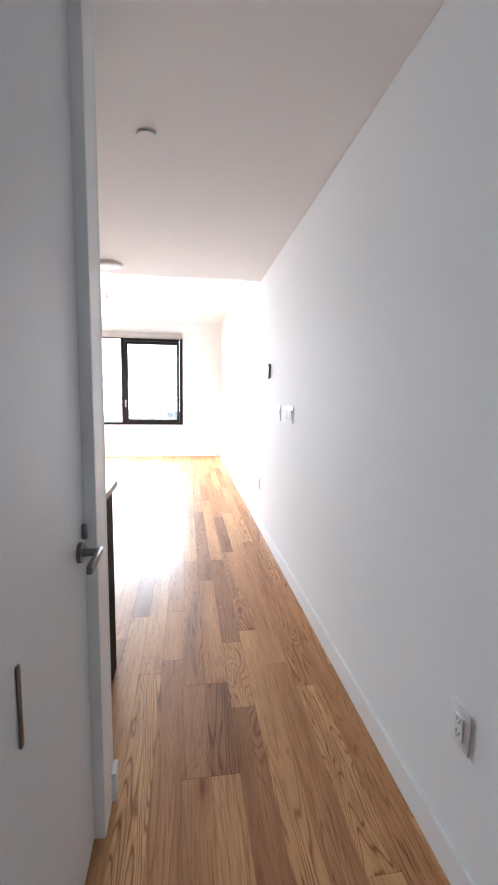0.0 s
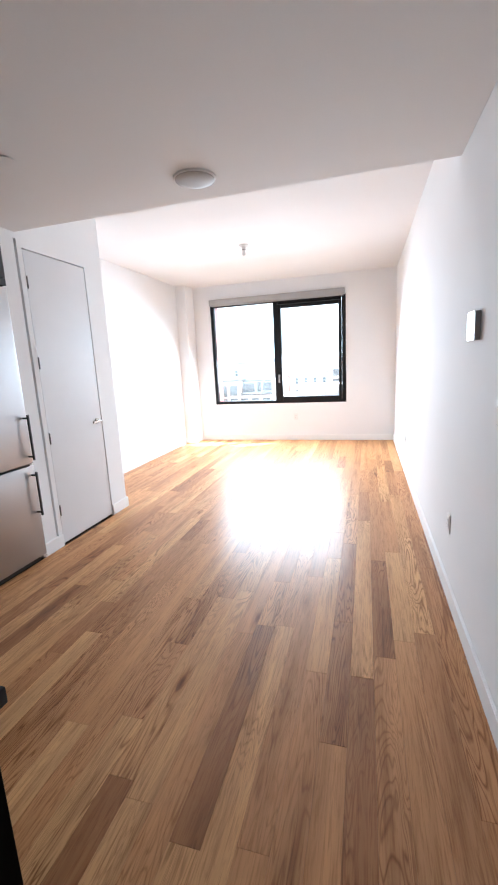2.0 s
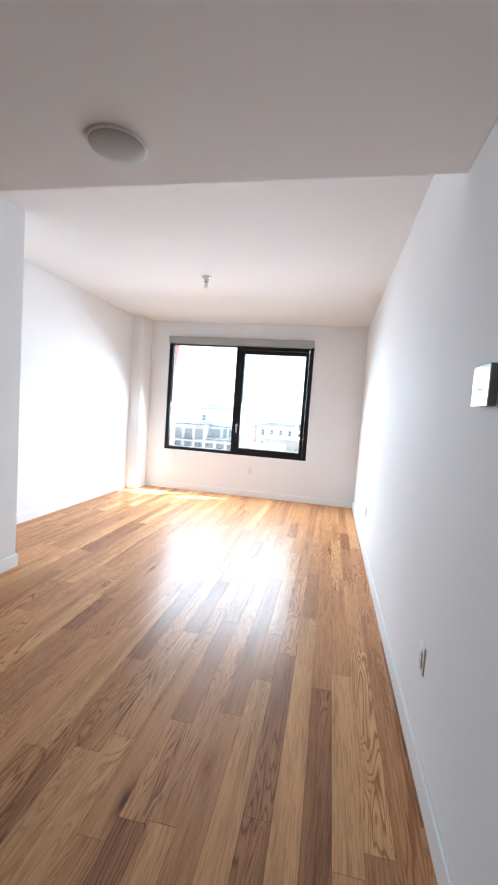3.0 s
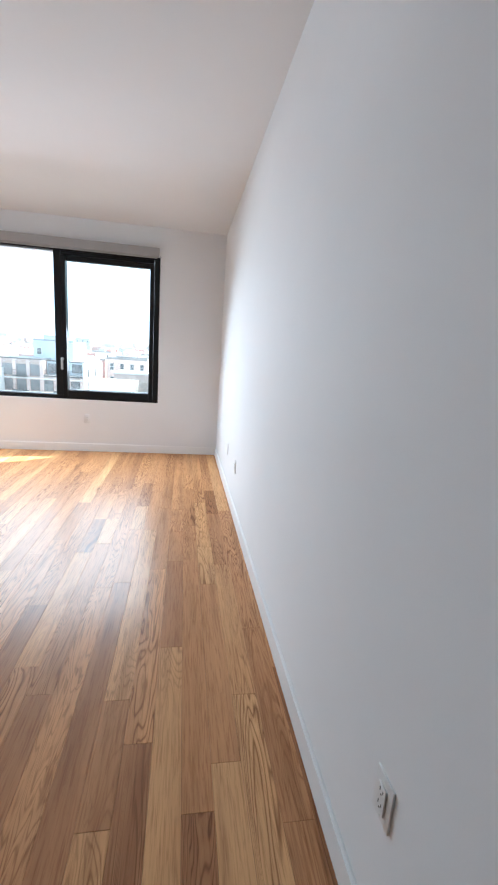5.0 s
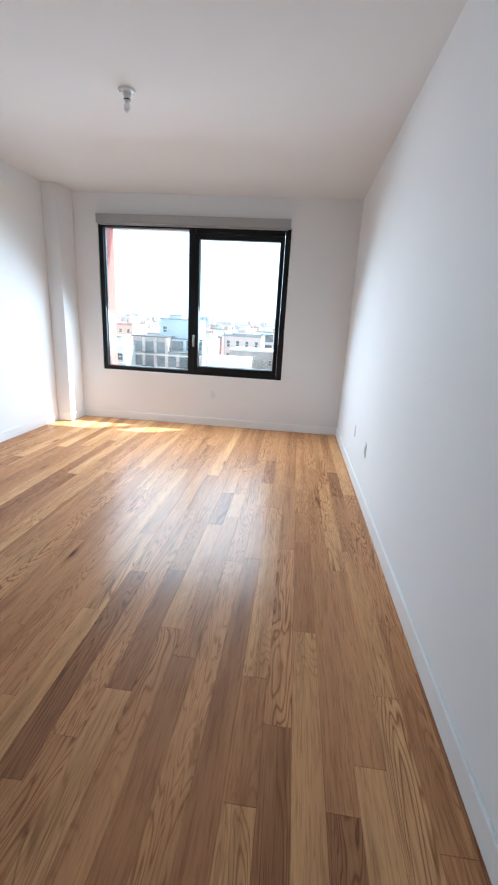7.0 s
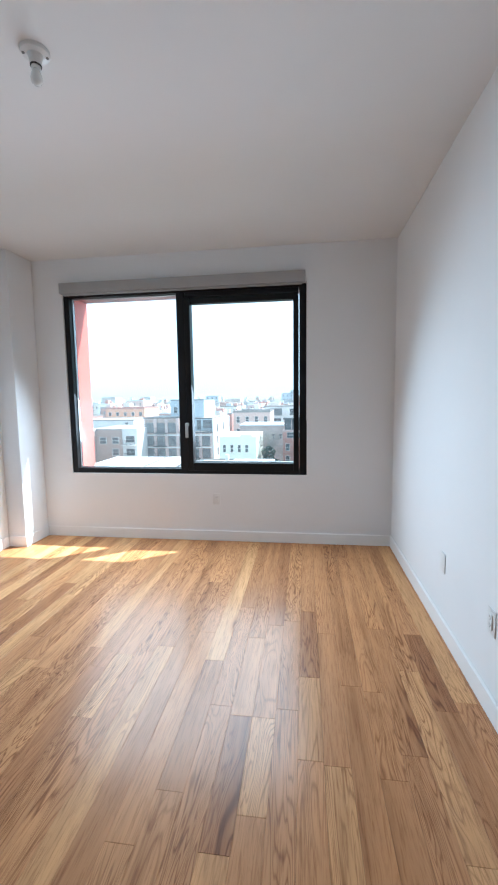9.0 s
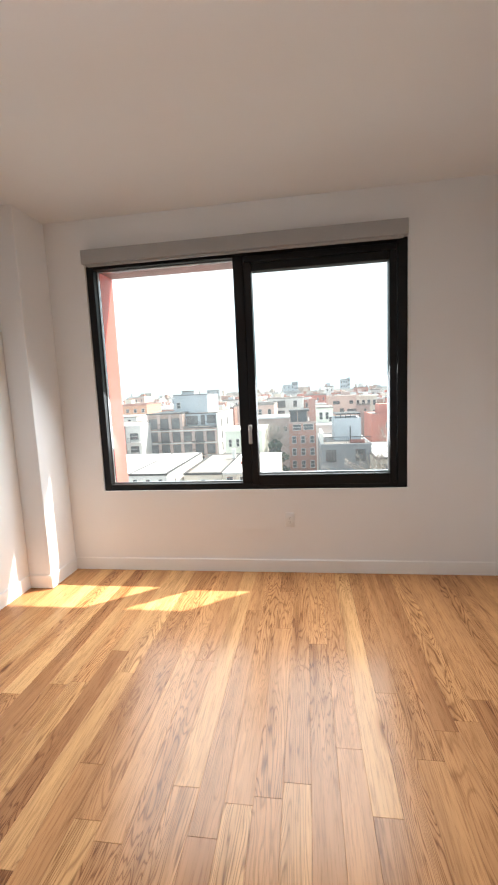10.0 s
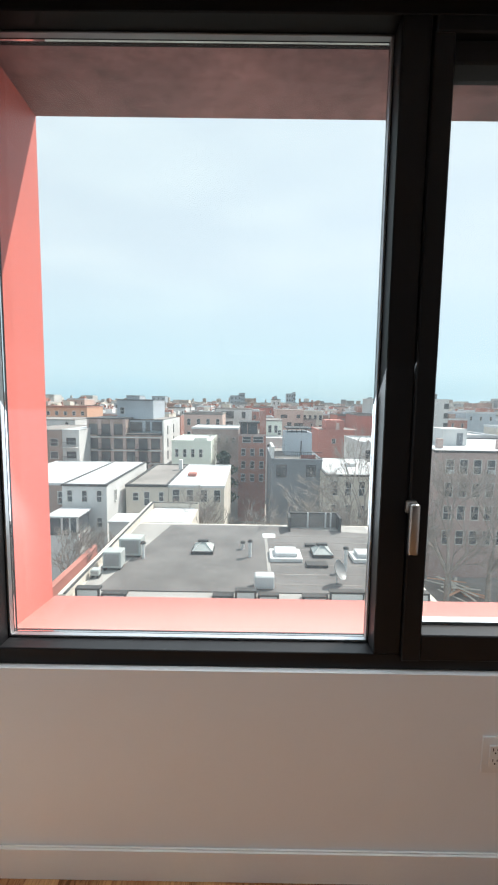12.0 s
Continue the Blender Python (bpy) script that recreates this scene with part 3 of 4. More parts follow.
def sprinkler(at):
    ob = thing("sprinkler", at, "small white concealed sprinkler cover on the ceiling", "sprinkler", "ceiling sprinklers")
    part("cover", lathe_bm([(0.041, -0.004), (0.041, -0.0075), (0.0395, -0.009), (0.004, -0.009)], 36), CEIL, ob, "")
    part("stem", lathe_bm([(0.030, 0.0), (0.030, -0.005), (0.004, -0.0051)], 24), SLOT, ob, "dark recessed stem", True)
    return ob


sprinkler((-0.882, 2.395, LO))
sprinkler((-2.112, 3.715, LO))
lamp = thing("lampholder", (-1.882, 6.995, HI), "white porcelain ceiling lampholder with a bare bulb", "lampholder")
part("canopy", lathe_bm([(0.056, 0.0), (0.056, -0.006), (0.052, -0.012), (0.030, -0.016), (0.024, -0.030), (0.022, -0.052), (0.004, -0.053)], 36), PORCELAIN, lamp, "", True)
part("collar", lathe_bm([(0.0225, -0.052), (0.0225, -0.056), (0.004, -0.0565)], 28), SLOT, lamp, "dark collar", True)
part("socket", lathe_bm([(0.018, -0.056), (0.018, -0.070), (0.004, -0.0705)], 28), PORCELAIN, lamp, "", True)
part("bulb", lathe_bm([(0.013, -0.070), (0.016, -0.078), (0.021, -0.090), (0.0225, -0.102), (0.020, -0.114), (0.012, -0.123), (0.002, -0.126)], 28), BULBGLASS, lamp, "frosted bulb, unlit", True)
for a in (0.5, 3.64):
    part("screw", tube_bm((0.043 * math.cos(a), 0.043 * math.sin(a), -0.0135), (0.043 * math.cos(a), 0.043 * math.sin(a), -0.0175), 0.006, 0.005, 12), GUNMETAL, lamp, "dark screw head", True)

# ---- wall plates ----


def outlet(m, blank=False):
    """A wall plate in its own x (across) and z (up), facing -y."""
    name = "blank_plate" if blank else "power_outlet"
    ob = thing(name, (0, 0, 0), "white blank cover plate low on the wall" if blank else "white duplex power outlet low on the wall", "plate" if blank else "outlet", "" if blank else "power outlets")
    ob.matrix_basis = m
    part("plate", box_bm((-0.036, -0.006, -0.057), (0.036, 0, 0.057), 0.0025, None, 2), PLASTIC, ob, "", True)
    if not blank:
        face = part("receptacle", box_bm((-0.0165, -0.0105, -0.0335), (0.0165, -0.0055, 0.0335), 0.0015), PLASTIC, ob, "", True)
        bm = bmesh.new()
        for s in (-0.017, 0.017):
            box_bm((-0.0075, -0.0109, s + 0.000), (-0.0052, -0.0100, s + 0.009), 0, bm)
            box_bm((0.0052, -0.0109, s + 0.001), (0.0075, -0.0100, s + 0.008), 0, bm)
            tube_bm((0, -0.0100, s - 0.006), (0, -0.0109, s - 0.006), 0.0026, 0.0026, 10, bm)
        part("slots", bm, SLOT, face, "dark plug slots")
    for s in (-0.047, 0.047):
        part("screw", tube_bm((0, -0.0055, s), (0, -0.0068, s), 0.003, 0.0028, 10), PLASTIC, ob, "", True)
    return ob


east = Matrix.Rotation(radians(-90), 4, "Z")       # plate turned to face -x
for y, z in ((1.357, 0.447), (4.425, 0.438), (7.153, 0.424)):
    outlet(Matrix.Translation((0, y, z)) @ east)
outlet(Matrix.Translation((0, 7.79, 0.434)) @ east, True)
outlet(Matrix.Translation((-1.680, NORTH, 0.427)))


def switches(y, z, gangs):
    word = "four rocker" if gangs == 4 else "two rocker"
    ob = thing("light_switch", (0, y, z), f"white wall plate with {word} switches", "switch")
    ob.matrix_basis = Matrix.Translation((0, y, z)) @ east
    w = 0.024 + 0.046 * gangs
    part("plate", box_bm((-w / 2, -0.007, -0.058), (w / 2, 0, 0.058), 0.003, None, 2), PLASTIC, ob, "", True)
    for i in range(gangs):
        x = (i - (gangs - 1) / 2) * 0.046
        # grey plate behind the rocker, its colour standing for shade in the joint
        bm = box_bm((x - 0.0165, -0.0075, -0.034), (x + 0.0165, -0.0065, 0.034))
        part("joint_shade", bm, DARKSIDE, ob, "grey plate drawn as the joint's shadow")
        bm = box_bm((x - 0.0155, -0.010, -0.0325), (x + 0.0155, -0.007, 0.0325), 0.001)
        for v in bm.verts:
            if v.co.y < -0.009 and v.co.z > 0.02:
                v.co.y -= 0.005
        part("rocker", bm, PLASTIC, ob, "", True)


switches(3.272, 1.181, 4)
switches(3.600, 1.176, 1 + 1)
therm = thing("thermostat", (0, 4.028, 1.522), "white glossy square wall control with a dark rim", "thermostat")
therm.matrix_basis = Matrix.Translation((0, 4.028, 1.522)) @ east
part("housing", box_bm((-0.066, -0.022, -0.061), (0.066, 0, 0.061), 0.003, None, 2), DARKSIDE, therm, "", True)
glass = part("front_panel", box_bm((-0.067, -0.0265, -0.062), (0.067, -0.0222, 0.062), 0.0015), PANEL, therm, "glossy white front panel", True)
bm = boxes_bm([((-0.025 + 0.0085 * i, -0.0269, -0.014), (-0.0185 + 0.0085 * i, -0.0264, -0.008)) for i in range(7)])
part("print", bm, BARS, glass, "small grey print")

# ---- the city outside ----
GROUND = -17.0
bm = bmesh.new()
bmesh.ops.create_grid(bm, x_segments=8, y_segments=8, size=4000)
for v in bm.verts:
    v.co.z = GROUND
structure("ground", bm, EARTH, "grey-brown city ground seen from high up", "ground")

WINDOW_MESHES = {}


def window_mesh(w, h, dark=False):
    """Frame and pane of a sash window; dark: a black frame with uprights."""
    key = (round(w, 2), round(h, 2), dark)
    if key not in WINDOW_MESHES:
        t = 0.05
        bars = [((-w / 2 - t, -0.07, -h / 2 - t), (-w / 2, 0.02, h / 2 + t)), ((w / 2, -0.07, -h / 2 - t), (w / 2 + t, 0.02, h / 2 + t)),
                ((-w / 2, -0.07, h / 2), (w / 2, 0.02, h / 2 + t)), ((-w / 2, -0.14, -h / 2 - t), (w / 2, 0.02, -h / 2))]
        if dark:
            bars += [((x - 0.03, -0.05, -h / 2), (x + 0.03, 0.02, h / 2)) for x in (-w / 6, w / 6)]
            bars.append(((-w / 2, -0.045, h / 4 - 0.03), (w / 2, 0.015, h / 4 + 0.03)))
        else:
            bars.append(((-w / 2, -0.05, -0.025), (w / 2, 0.02, 0.025)))
        gl = box_bm((-w / 2, -0.02, -h / 2), (w / 2, 0.02, h / 2))
        WINDOW_MESHES[key] = (mesh_of("window", boxes_bm(bars), IRON if dark else FRAMEW), mesh_of("pane", gl, CURTAINED if dark else PANE))
    return WINDOW_MESHES[key]


def facade_windows(house, w, h, spots, turn=0.0, dark=False):
    """Windows at (x, y, z) of the house's own space."""
    fr, gl = window_mesh(w, h, dark)
    for x, y, z in spots:
        o = new("window", fr)
        o.parent = house
        o.matrix_basis = pose(x, y, z, 0, 0, turn)
        g = new("pane", gl)
        g.parent = o


def house(x0, x1, y0, y1, top, wall, roof, label, rows=2, cols=3, w=0.75, h=1.45, storey=3.0, parapet=0.35, sides="", name="house", drop=1.1, group="", edge=None, front=None, dark=False):
    """A flat-roofed house; front: its front windows as (x, z, width, height) in the world, in place of even rows."""
    ob = thing(name, ((x0 + x1) / 2, y0, GROUND), label, "house", group)
    W, D, H = (x1 - x0) / 2, y1 - y0, top - GROUND
    part("wall", box_bm((-W, 0, 0), (W, D, H)), wall, ob)
    bm = box_bm((-W + 0.25, 0.25, H), (W - 0.25, D - 0.25, H + 0.04))
    rf = part("roof", bm, roof, ob)
    if parapet:
        bm = boxes_bm([((-W - 0.06, -0.1, H - 0.12), (W + 0.06, 0.24, H + parapet)), ((-W - 0.06, D - 0.24, H), (W + 0.06, D + 0.05, H + parapet)),
                       ((-W - 0.06, 0.24, H), (-W + 0.24, D - 0.24, H + parapet)), ((W - 0.24, 0.24, H), (W + 0.06, D - 0.24, H + parapet))])
        part("cornice", bm, edge or (wall if parapet > 0.5 else roof), ob)
    if front is not None:
        for x, z, ww, hh in front:
            facade_windows(ob, ww, hh, [(x - (x0 + x1) / 2, 0, z - GROUND)], 0, dark)
    else:
        facade_windows(ob, w, h, [(-W + (c + 0.5) * 2 * W / cols, 0, H - drop - h / 2 - r * storey) for r in range(rows) for c in range(cols)], 0, dark)
    for side, turn in (("e", 90), ("w", -90)):
        if side in sides:
            n = max(2, int(D / 3.5))
            facade_windows(ob, w, h, [(W if side == "e" else -W, (c + 0.5) * D / n, H - drop - h / 2 - r * storey) for r in range(rows) for c in range(n)], turn, dark)
    return ob, rf, H, W, D


def railing(name, parent, a, b, z, height, label):
    """An iron rail with bars between two points of the parent's own space, along x."""
    n = max(3, int((b[0] - a[0]) / 0.24))
    bm = boxes_bm([((a[0], a[1], z + height), (b[0], a[1] + 0.05, z + height + 0.06)), ((a[0], a[1], z + 0.08), (b[0], a[1] + 0.04, z + 0.12))]
                  + [((a[0] + i * (b[0] - a[0]) / n - 0.02, a[1], z), (a[0] + i * (b[0] - a[0]) / n + 0.02, a[1] + 0.04, z + height)) for i in range(n + 1)])
    return part(name, bm, IRON, parent, label)


# the low flat-roofed building close below
near, nroof, H, W, D = house(-10.2, 5.8, 24.6, 35.9, -7.05, CREAM, GRAVEL, "low building with a grey membrane roof and white parapet", 2, 6, parapet=0, name="flat_roofed_building")
ox, oy = (-10.2 + 5.8) / 2, 24.6
dk = bmesh.new()
vs = [dk.verts.new((x - ox, y - oy, H + z)) for z in (0.03, 0.09) for x, y in ((-9.25, 25.55), (5.5, 25.55), (5.5, 33.9), (-0.5, 35.3), (-7.7, 35.3))]
dk.faces.new(vs[:5][::-1])
dk.faces.new(vs[5:])
for i in range(5):
    j = (i + 1) % 5
    dk.faces.new((vs[i], vs[j], vs[5 + j], vs[5 + i]))
part("membrane", dk, MEMBRANE, near, "dark grey roof membrane")
part("parapet", box_bm((-10.42 - ox, 24.5 - oy, H - 0.1), (-10.06 - ox, 35.93 - oy, H + 0.38), 0.03), CREAM, near, "cream-white parapet")
part("parapet_cap", box_bm((-10.18 - ox, 24.5 - oy, H + 0.382), (-10.04 - ox, 35.93 - oy, H + 0.42), 0.01), COPING, near, "dark parapet cap")
# stepped copings along the street edge: black caps on pale upstands
for x0, x1, up in ((-9.86, -8.8, 0.34), (-8.74, -7.65, 0.12), (-3.95, -3.03, 0.10), (-2.98, -2.05, 0.34), (-2.0, -1.08, 0.16), (-0.07, 1.04, 0.12), (1.09, 2.61, 0.34), (2.66, 3.9, 0.10), (4.0, 5.4, 0.34)):
    part("upstand", box_bm((x0 + 0.04 - ox, 24.98 - oy, H), (x1 - 0.04 - ox, 25.22 - oy, H + up), 0.01), PALE, near, "pale upstand")
    part("coping", boxes_bm([((x0 - ox, 24.95 - oy, H + up + 0.002), (x1 - ox, 25.28 - oy, H + up + 0.09)), ((x0 - ox, 24.94 - oy, H), (x0 + 0.09 - ox, 24.978 - oy, H + up)), ((x1 - 0.09 - ox, 24.94 - oy, H), (x1 - ox, 24.978 - oy, H + up))]), COPING, near, "black coping piece")
part("patch", box_bm((-1.55 - ox, 32.9 - oy, H + 0.091), (-0.75 - ox, 33.7 - oy, H + 0.10)), WHITEROOF, near, "white roof patch")
part("patch", box_bm((-1.45 - ox, 25.9 - oy, H + 0.091), (-1.28 - ox, 33.6 - oy, H + 0.096)), GRAVEL, near, "pale strip across the membrane")
for x, y, a, b in ((1.12, 28.6, 0.55, 0.30), (1.45, 31.5, 0.55, 0.18), (-5.0, 31.1, 0.35, 0.12)):
    part("cover", box_bm((x - a - ox, y - b - oy, H + 0.091), (x + a - ox, y + b - oy, H + 0.24), 0.015), COPING, near, "low dark cover slab")
annex, _, AH, AW, AD = house(-10.2, -6.5, 35.95, 40.4, -7.1, CREAM, WHITEROOF, "pale roofed rear wing of the low building", 1, 2, parapet=0, name="rear_wing")
part("parapet", boxes_bm([((-AW - 0.2, 0, AH - 0.1), (-AW + 0.15, AD, AH + 0.42)), ((-AW + 0.15, AD - 0.3, AH - 0.1), (AW, AD, AH + 0.42))], 0.02), CREAM, annex, "cream-white parapet")
part("parapet_cap", boxes_bm([((-AW + 0.02, 0, AH + 0.422), (-AW + 0.17, AD, AH + 0.46)), ((-AW + 0.17, AD - 0.32, AH + 0.422), (AW, AD - 0.2, AH + 0.46))]), COPING, annex, "dark parapet cap")
for i in range(7):
    part("seam", box_bm((-1.2 - ox, 26.3 + i * 1.15 - oy, H + 0.09), (5.4 - ox, 26.36 + i * 1.15 - oy, H + 0.098)), GREYROOF, near, "pale membrane seam")


def skylight(x, y, s):
    ob = thing("skylight", (x, y, -6.96), "small pyramid skylight on the flat roof", "skylight", "roof skylights")
    part("curb", box_bm((-s, -s, 0), (s, s, 0.18), 0.02), COPING, ob)
    bm = bmesh.new()
    lo = [bm.verts.new((sx * s * 0.92, sy * s * 0.92, 0.18)) for sx, sy in ((-1, -1), (1, -1), (1, 1), (-1, 1))]
    hi = [bm.verts.new((sx * s * 0.16, sy * s * 0.16, 0.52)) for sx, sy in ((-1, -1), (1, -1), (1, 1), (-1, 1))]
    for i in range(4):
        j = (i + 1) % 4
        bm.faces.new((lo[i], lo[j], hi[j], hi[i]))
    bm.faces.new(hi)
    bm.faces.new(lo[::-1])
    part("glazing", bm, UNIT, ob)
    bm = bmesh.new()
    for sx, sy in ((-1, -1), (1, -1), (1, 1), (-1, 1)):
        tube_bm((sx * s * 0.93, sy * s * 0.93, 0.19), (sx * s * 0.16, sy * s * 0.16, 0.54), 0.03, 0.03, 6, bm)
    part("ribs", bm, PALE, ob)
    part("cap", box_bm((-0.3, -0.12, 0.53), (0.3, 0.12, 0.66), 0.02), COPING, ob)


skylight(-4.97, 30.5, 0.60)
skylight(1.65, 30.2, 0.56)
for x, y, sx, sy in ((-0.41, 29.75, 0.86, 0.75), (3.95, 29.65, 0.8, 0.65)):
    ob = thing("roof_hatch", (x, y, -6.96), "white square roof hatch with a raised lid", "hatch", "roof hatches")
    part("curb", box_bm((-sx, -sy, 0), (sx, sy, 0.2), 0.02), PALE, ob)
    part("lid", box_bm((-sx * 0.7, -sy * 0.7, 0.2), (sx * 0.7, sy * 0.7, 0.42), 0.04), WHITEROOF, ob)
ob = thing("vent_box", (-1.68, 26.1, -6.96), "white metal vent box on the roof", "vent")
part("case", box_bm((-0.45, -0.3, 0), (0.45, 0.3, 0.6), 0.05), WHITEROOF, ob)
for x, y, hgt in ((2.46, 28.0, 1.15), (-2.34, 29.7, 0.85), (-8.05, 29.3, 0.8), (-2.75, 30.9, 0.35)):
    ob = thing("vent_pipe", (x, y, -6.96), "pale vent pipe standing on the roof", "pipe", "roof vent pipes")
    part("tube", tube_bm((0, 0, 0), (0, 0, hgt), 0.09, 0.09, 12), PALE, ob, "", True)
    part("cap", tube_bm((0, 0, hgt), (0, 0, hgt + 0.12), 0.16, 0.10, 12), COPING, ob, "", True)
dish = thing("satellite_dish", (1.75, 26.6, -6.96), "grey satellite dish on a short mast", "satellite dish")
part("mast", tube_bm((0, 0, 0), (0, 0, 0.5), 0.03, 0.03, 10), UNIT, dish)
d = part("reflector", lathe_bm([(0.03, 0.0), (0.2, 0.03), (0.36, 0.1), (0.46, 0.18), (0.47, 0.19), (0.36, 0.085), (0.2, 0.015), (0.03, -0.02)], 28), DARKSIDE, dish, "", True)
d.matrix_basis = pose(0, 0, 0.6, 62, 0, 55)
for x, y, s in ((-8.8, 29.8, (0.60, 0.42, 1.05)), (-9.2, 28.05, (0.46, 0.36, 0.95)), (-9.72, 26.95, (0.20, 0.18, 0.42))):
    ob = thing("air_conditioner", (x, y, -7.0), "grey-green air conditioning unit on the roof", "air conditioner", "roof units")
    part("case", box_bm((-s[0], -s[1], 0.12), (s[0], s[1], s[2]), 0.03), UNIT, ob)
    part("grille", box_bm((-s[0] * 0.8, -s[1] - 0.015, 0.25), (s[0] * 0.8, -s[1], s[2] - 0.1)), DARKSIDE, ob)
    for sx in (-1, 1):
        part("foot", box_bm((sx * s[0] * 0.8 - 0.05, -s[1], 0), (sx * s[0] * 0.8 + 0.05, s[1], 0.12)), COPING, ob)
ob = thing("roof_screen", (1.9, 34.6, -6.99), "low dark open-topped screen with white pipe posts", "screen")
part("panel", box_bm((-1.66, 0.75, 0.0), (1.66, 0.83, 0.92)), GREYROOF, ob)
part("rim", boxes_bm([((-1.72, 0.70, 0.922), (1.72, 0.88, 1.0)), ((-1.72, -0.5, 0.80), (-1.58, 0.70, 0.98)), ((1.58, -0.5, 0.80), (1.72, 0.70, 0.98))]), COPING, ob, "dark rim")
for x in (-1.65, 1.65):
    part("return_panel", box_bm((x - 0.04, -0.5, 0.0), (x + 0.04, 0.74, 0.79)), COPING, ob)
for x in (-0.35, 0.85, 1.2):
    part("post", tube_bm((x, 0.55, 0.0), (x, 0.55, 1.05), 0.06, 0.06, 10), PALE, ob, "white pipe")

# houses that can be told apart
garden = thing("garden_wall", (-13.8, 27.0, GROUND), "low red painted garden wall beside the flat roof", "wall")
part("wall", box_bm((-0.15, 0.0, 0.0), (0.15, 10.5, -9.35 - GROUND)), REDWALL, garden)
part("coping", box_bm((-0.2, -0.05, -9.349 - GROUND), (0.2, 10.55, -9.27 - GROUND), 0.01), REDWALL, garden)
house(-19.0, -15.05, 43.6, 57.5, -6.05, PALE, WHITEROOF, "white-roofed pale house with narrow sash windows", sides="e", w=0.4, h=1.0, rows=1, storey=2.4, drop=0.9, parapet=0.06, edge=COPING,
      front=[(x, z, 0.42, h) for z, h in ((-7.05, 1.0), (-9.4, 0.8)) for x in (-18.3, -17.0, -15.7)])
house(-26.0, -19.05, 44.4, 57.5, -6.15, BRICKBROWN, WHITEROOF, "brown brick house with a white-coated roof", parapet=0.1, front=[(-19.45, -7.4, 0.5, 1.1), (-21.2, -7.4, 0.5, 1.1)])
sun_room = thing("sunroom", (-17.5, 40.4, GROUND), "white glazed sunroom behind a pale house", "sunroom")
part("base", box_bm((-1.3, 0, 0), (1.2, 2.6, 7.4)), PALE, sun_room)
part("glazing", box_bm((-1.2, 0.05, 7.41), (1.1, 2.5, 8.9)), PANE, sun_room, "dark glazing")
for x in (-1.25, -0.1, 0.55, 1.15):
    part("post", box_bm((x - 0.07, -0.03, 7.41), (x + 0.07, 0.045, 8.9)), PALE, sun_room)
part("roof", box_bm((-1.4, -0.15, 8.905), (1.3, 2.7, 9.05), 0.02), WHITEROOF, sun_room, "white roof")
lean = thing("shed", (-13.3, 41.6, GROUND), "low white shed with a flat roof", "shed")
part("wall", box_bm((-0.9, 0, 0), (0.9, 2.4, 8.2)), PALE, lean)
part("roof", box_bm((-1.0, -0.1, 8.201), (1.0, 2.5, 8.32), 0.02), WHITEROOF, lean)
b1, _, H, W, D = house(-14.6, -10.45, 47.7, 61.0, -6.9, CREAM, GREYROOF, "cream house with a weathered grey roof", parapet=0.12, edge=COPING, front=[(-13.64, -8.0, 0.5, 0.75), (-12.53, -8.2, 0.5, 1.35), (-11.1, -7.98, 0.42, 0.9)])
part("chimney", box_bm((W - 0.5, 9.0, H), (W - 0.1, 9.6, H + 1.3)), PALE, b1, "pale chimney")
b2, _, H, W, D = house(-10.4, -4.9, 47.7, 61.0, -6.9, CREAM, WHITEROOF, "cream house with a white-coated roof", parapet=0.12, front=[(-9.65, -7.86, 0.66, 1.25), (-8.27, -7.84, 0.58, 1.15), (-6.9, -7.84, 0.58, 1.15), (-5.6, -7.84, 0.58, 1.15)])
part("hatch", box_bm((-1.6, 5.0, H + 0.045), (-0.7, 6.0, H + 0.4), 0.03), REDWALL, b2, "small red hatch")
mint, _, H, W, D = house(-13.6, -8.0, 66.0, 76.0, -4.25, MINT, WHITEROOF, "pale green house with small dark windows", parapet=0.15, edge=MINT, front=[(-12.86 + i * 1.137, z, 0.42, 1.1) for i in range(4) for z in (-5.95, -8.6)])
part("gable", box_bm((0.4, -0.12, H + 0.151), (2.2, 0.24, H + 0.5)), MINT, mint, "raised middle of the parapet")
# the brick apartment block, with a storey more on half of its front
apt, rf, H, W, D = house(-32.46, -18.67, 83.0, 100.5, -4.8, BRICKBROWN, GREYROOF, "brown brick apartment block with black balconies", name="apartment_block", dark=True, parapet=0.1, edge=COPING,
                         front=[(-31.25 + i * 2.284, z, 1.45, 1.75) for z in (-6.55, -8.98, -11.4) for i in range(6)])
part("upper_storey", box_bm((-W, 0.0, H + 0.12), (-W + 6.85, 12.0, H + 2.75)), BRICKBROWN, apt)
part("upper_cornice", box_bm((-W - 0.1, -0.15, H + 2.752), (-W + 6.95, 12.1, H + 2.95)), COPING, apt, "dark cornice")
facade_windows(apt, 1.45, 1.75, [(-W + 1.21 + i * 2.284, 0, -3.85 - GROUND) for i in range(3)], 0, True)
for i in range(7):
    part("pier", box_bm((-W + 0.05 + i * 2.284 - 0.30 * (i > 0), -0.12, 0.0), (-W + 0.05 + i * 2.284 + 0.30 * (i < 6), -0.001, H + (2.7 if i < 4 else -0.15))), BRICKPINK, apt, "paler brick pier")
for z in (-5.35, -7.78, -10.2):
    part("band", box_bm((-W, -0.16, z - GROUND - 0.1), (W, -0.122, z - GROUND + 0.1)), PALE, apt, "pale stone band")
part("side_wall", box_bm((W, 0.3, H - 14.0), (W + 0.25, D, H + 2.6)), PALE, apt, "white rendered side wall")
facade_windows(apt, 0.5, 1.5, [(W + 0.26, y, z - GROUND) for y in (4.0, 10.0) for z in (-4.2, -6.6, -9.0)], 90, True)
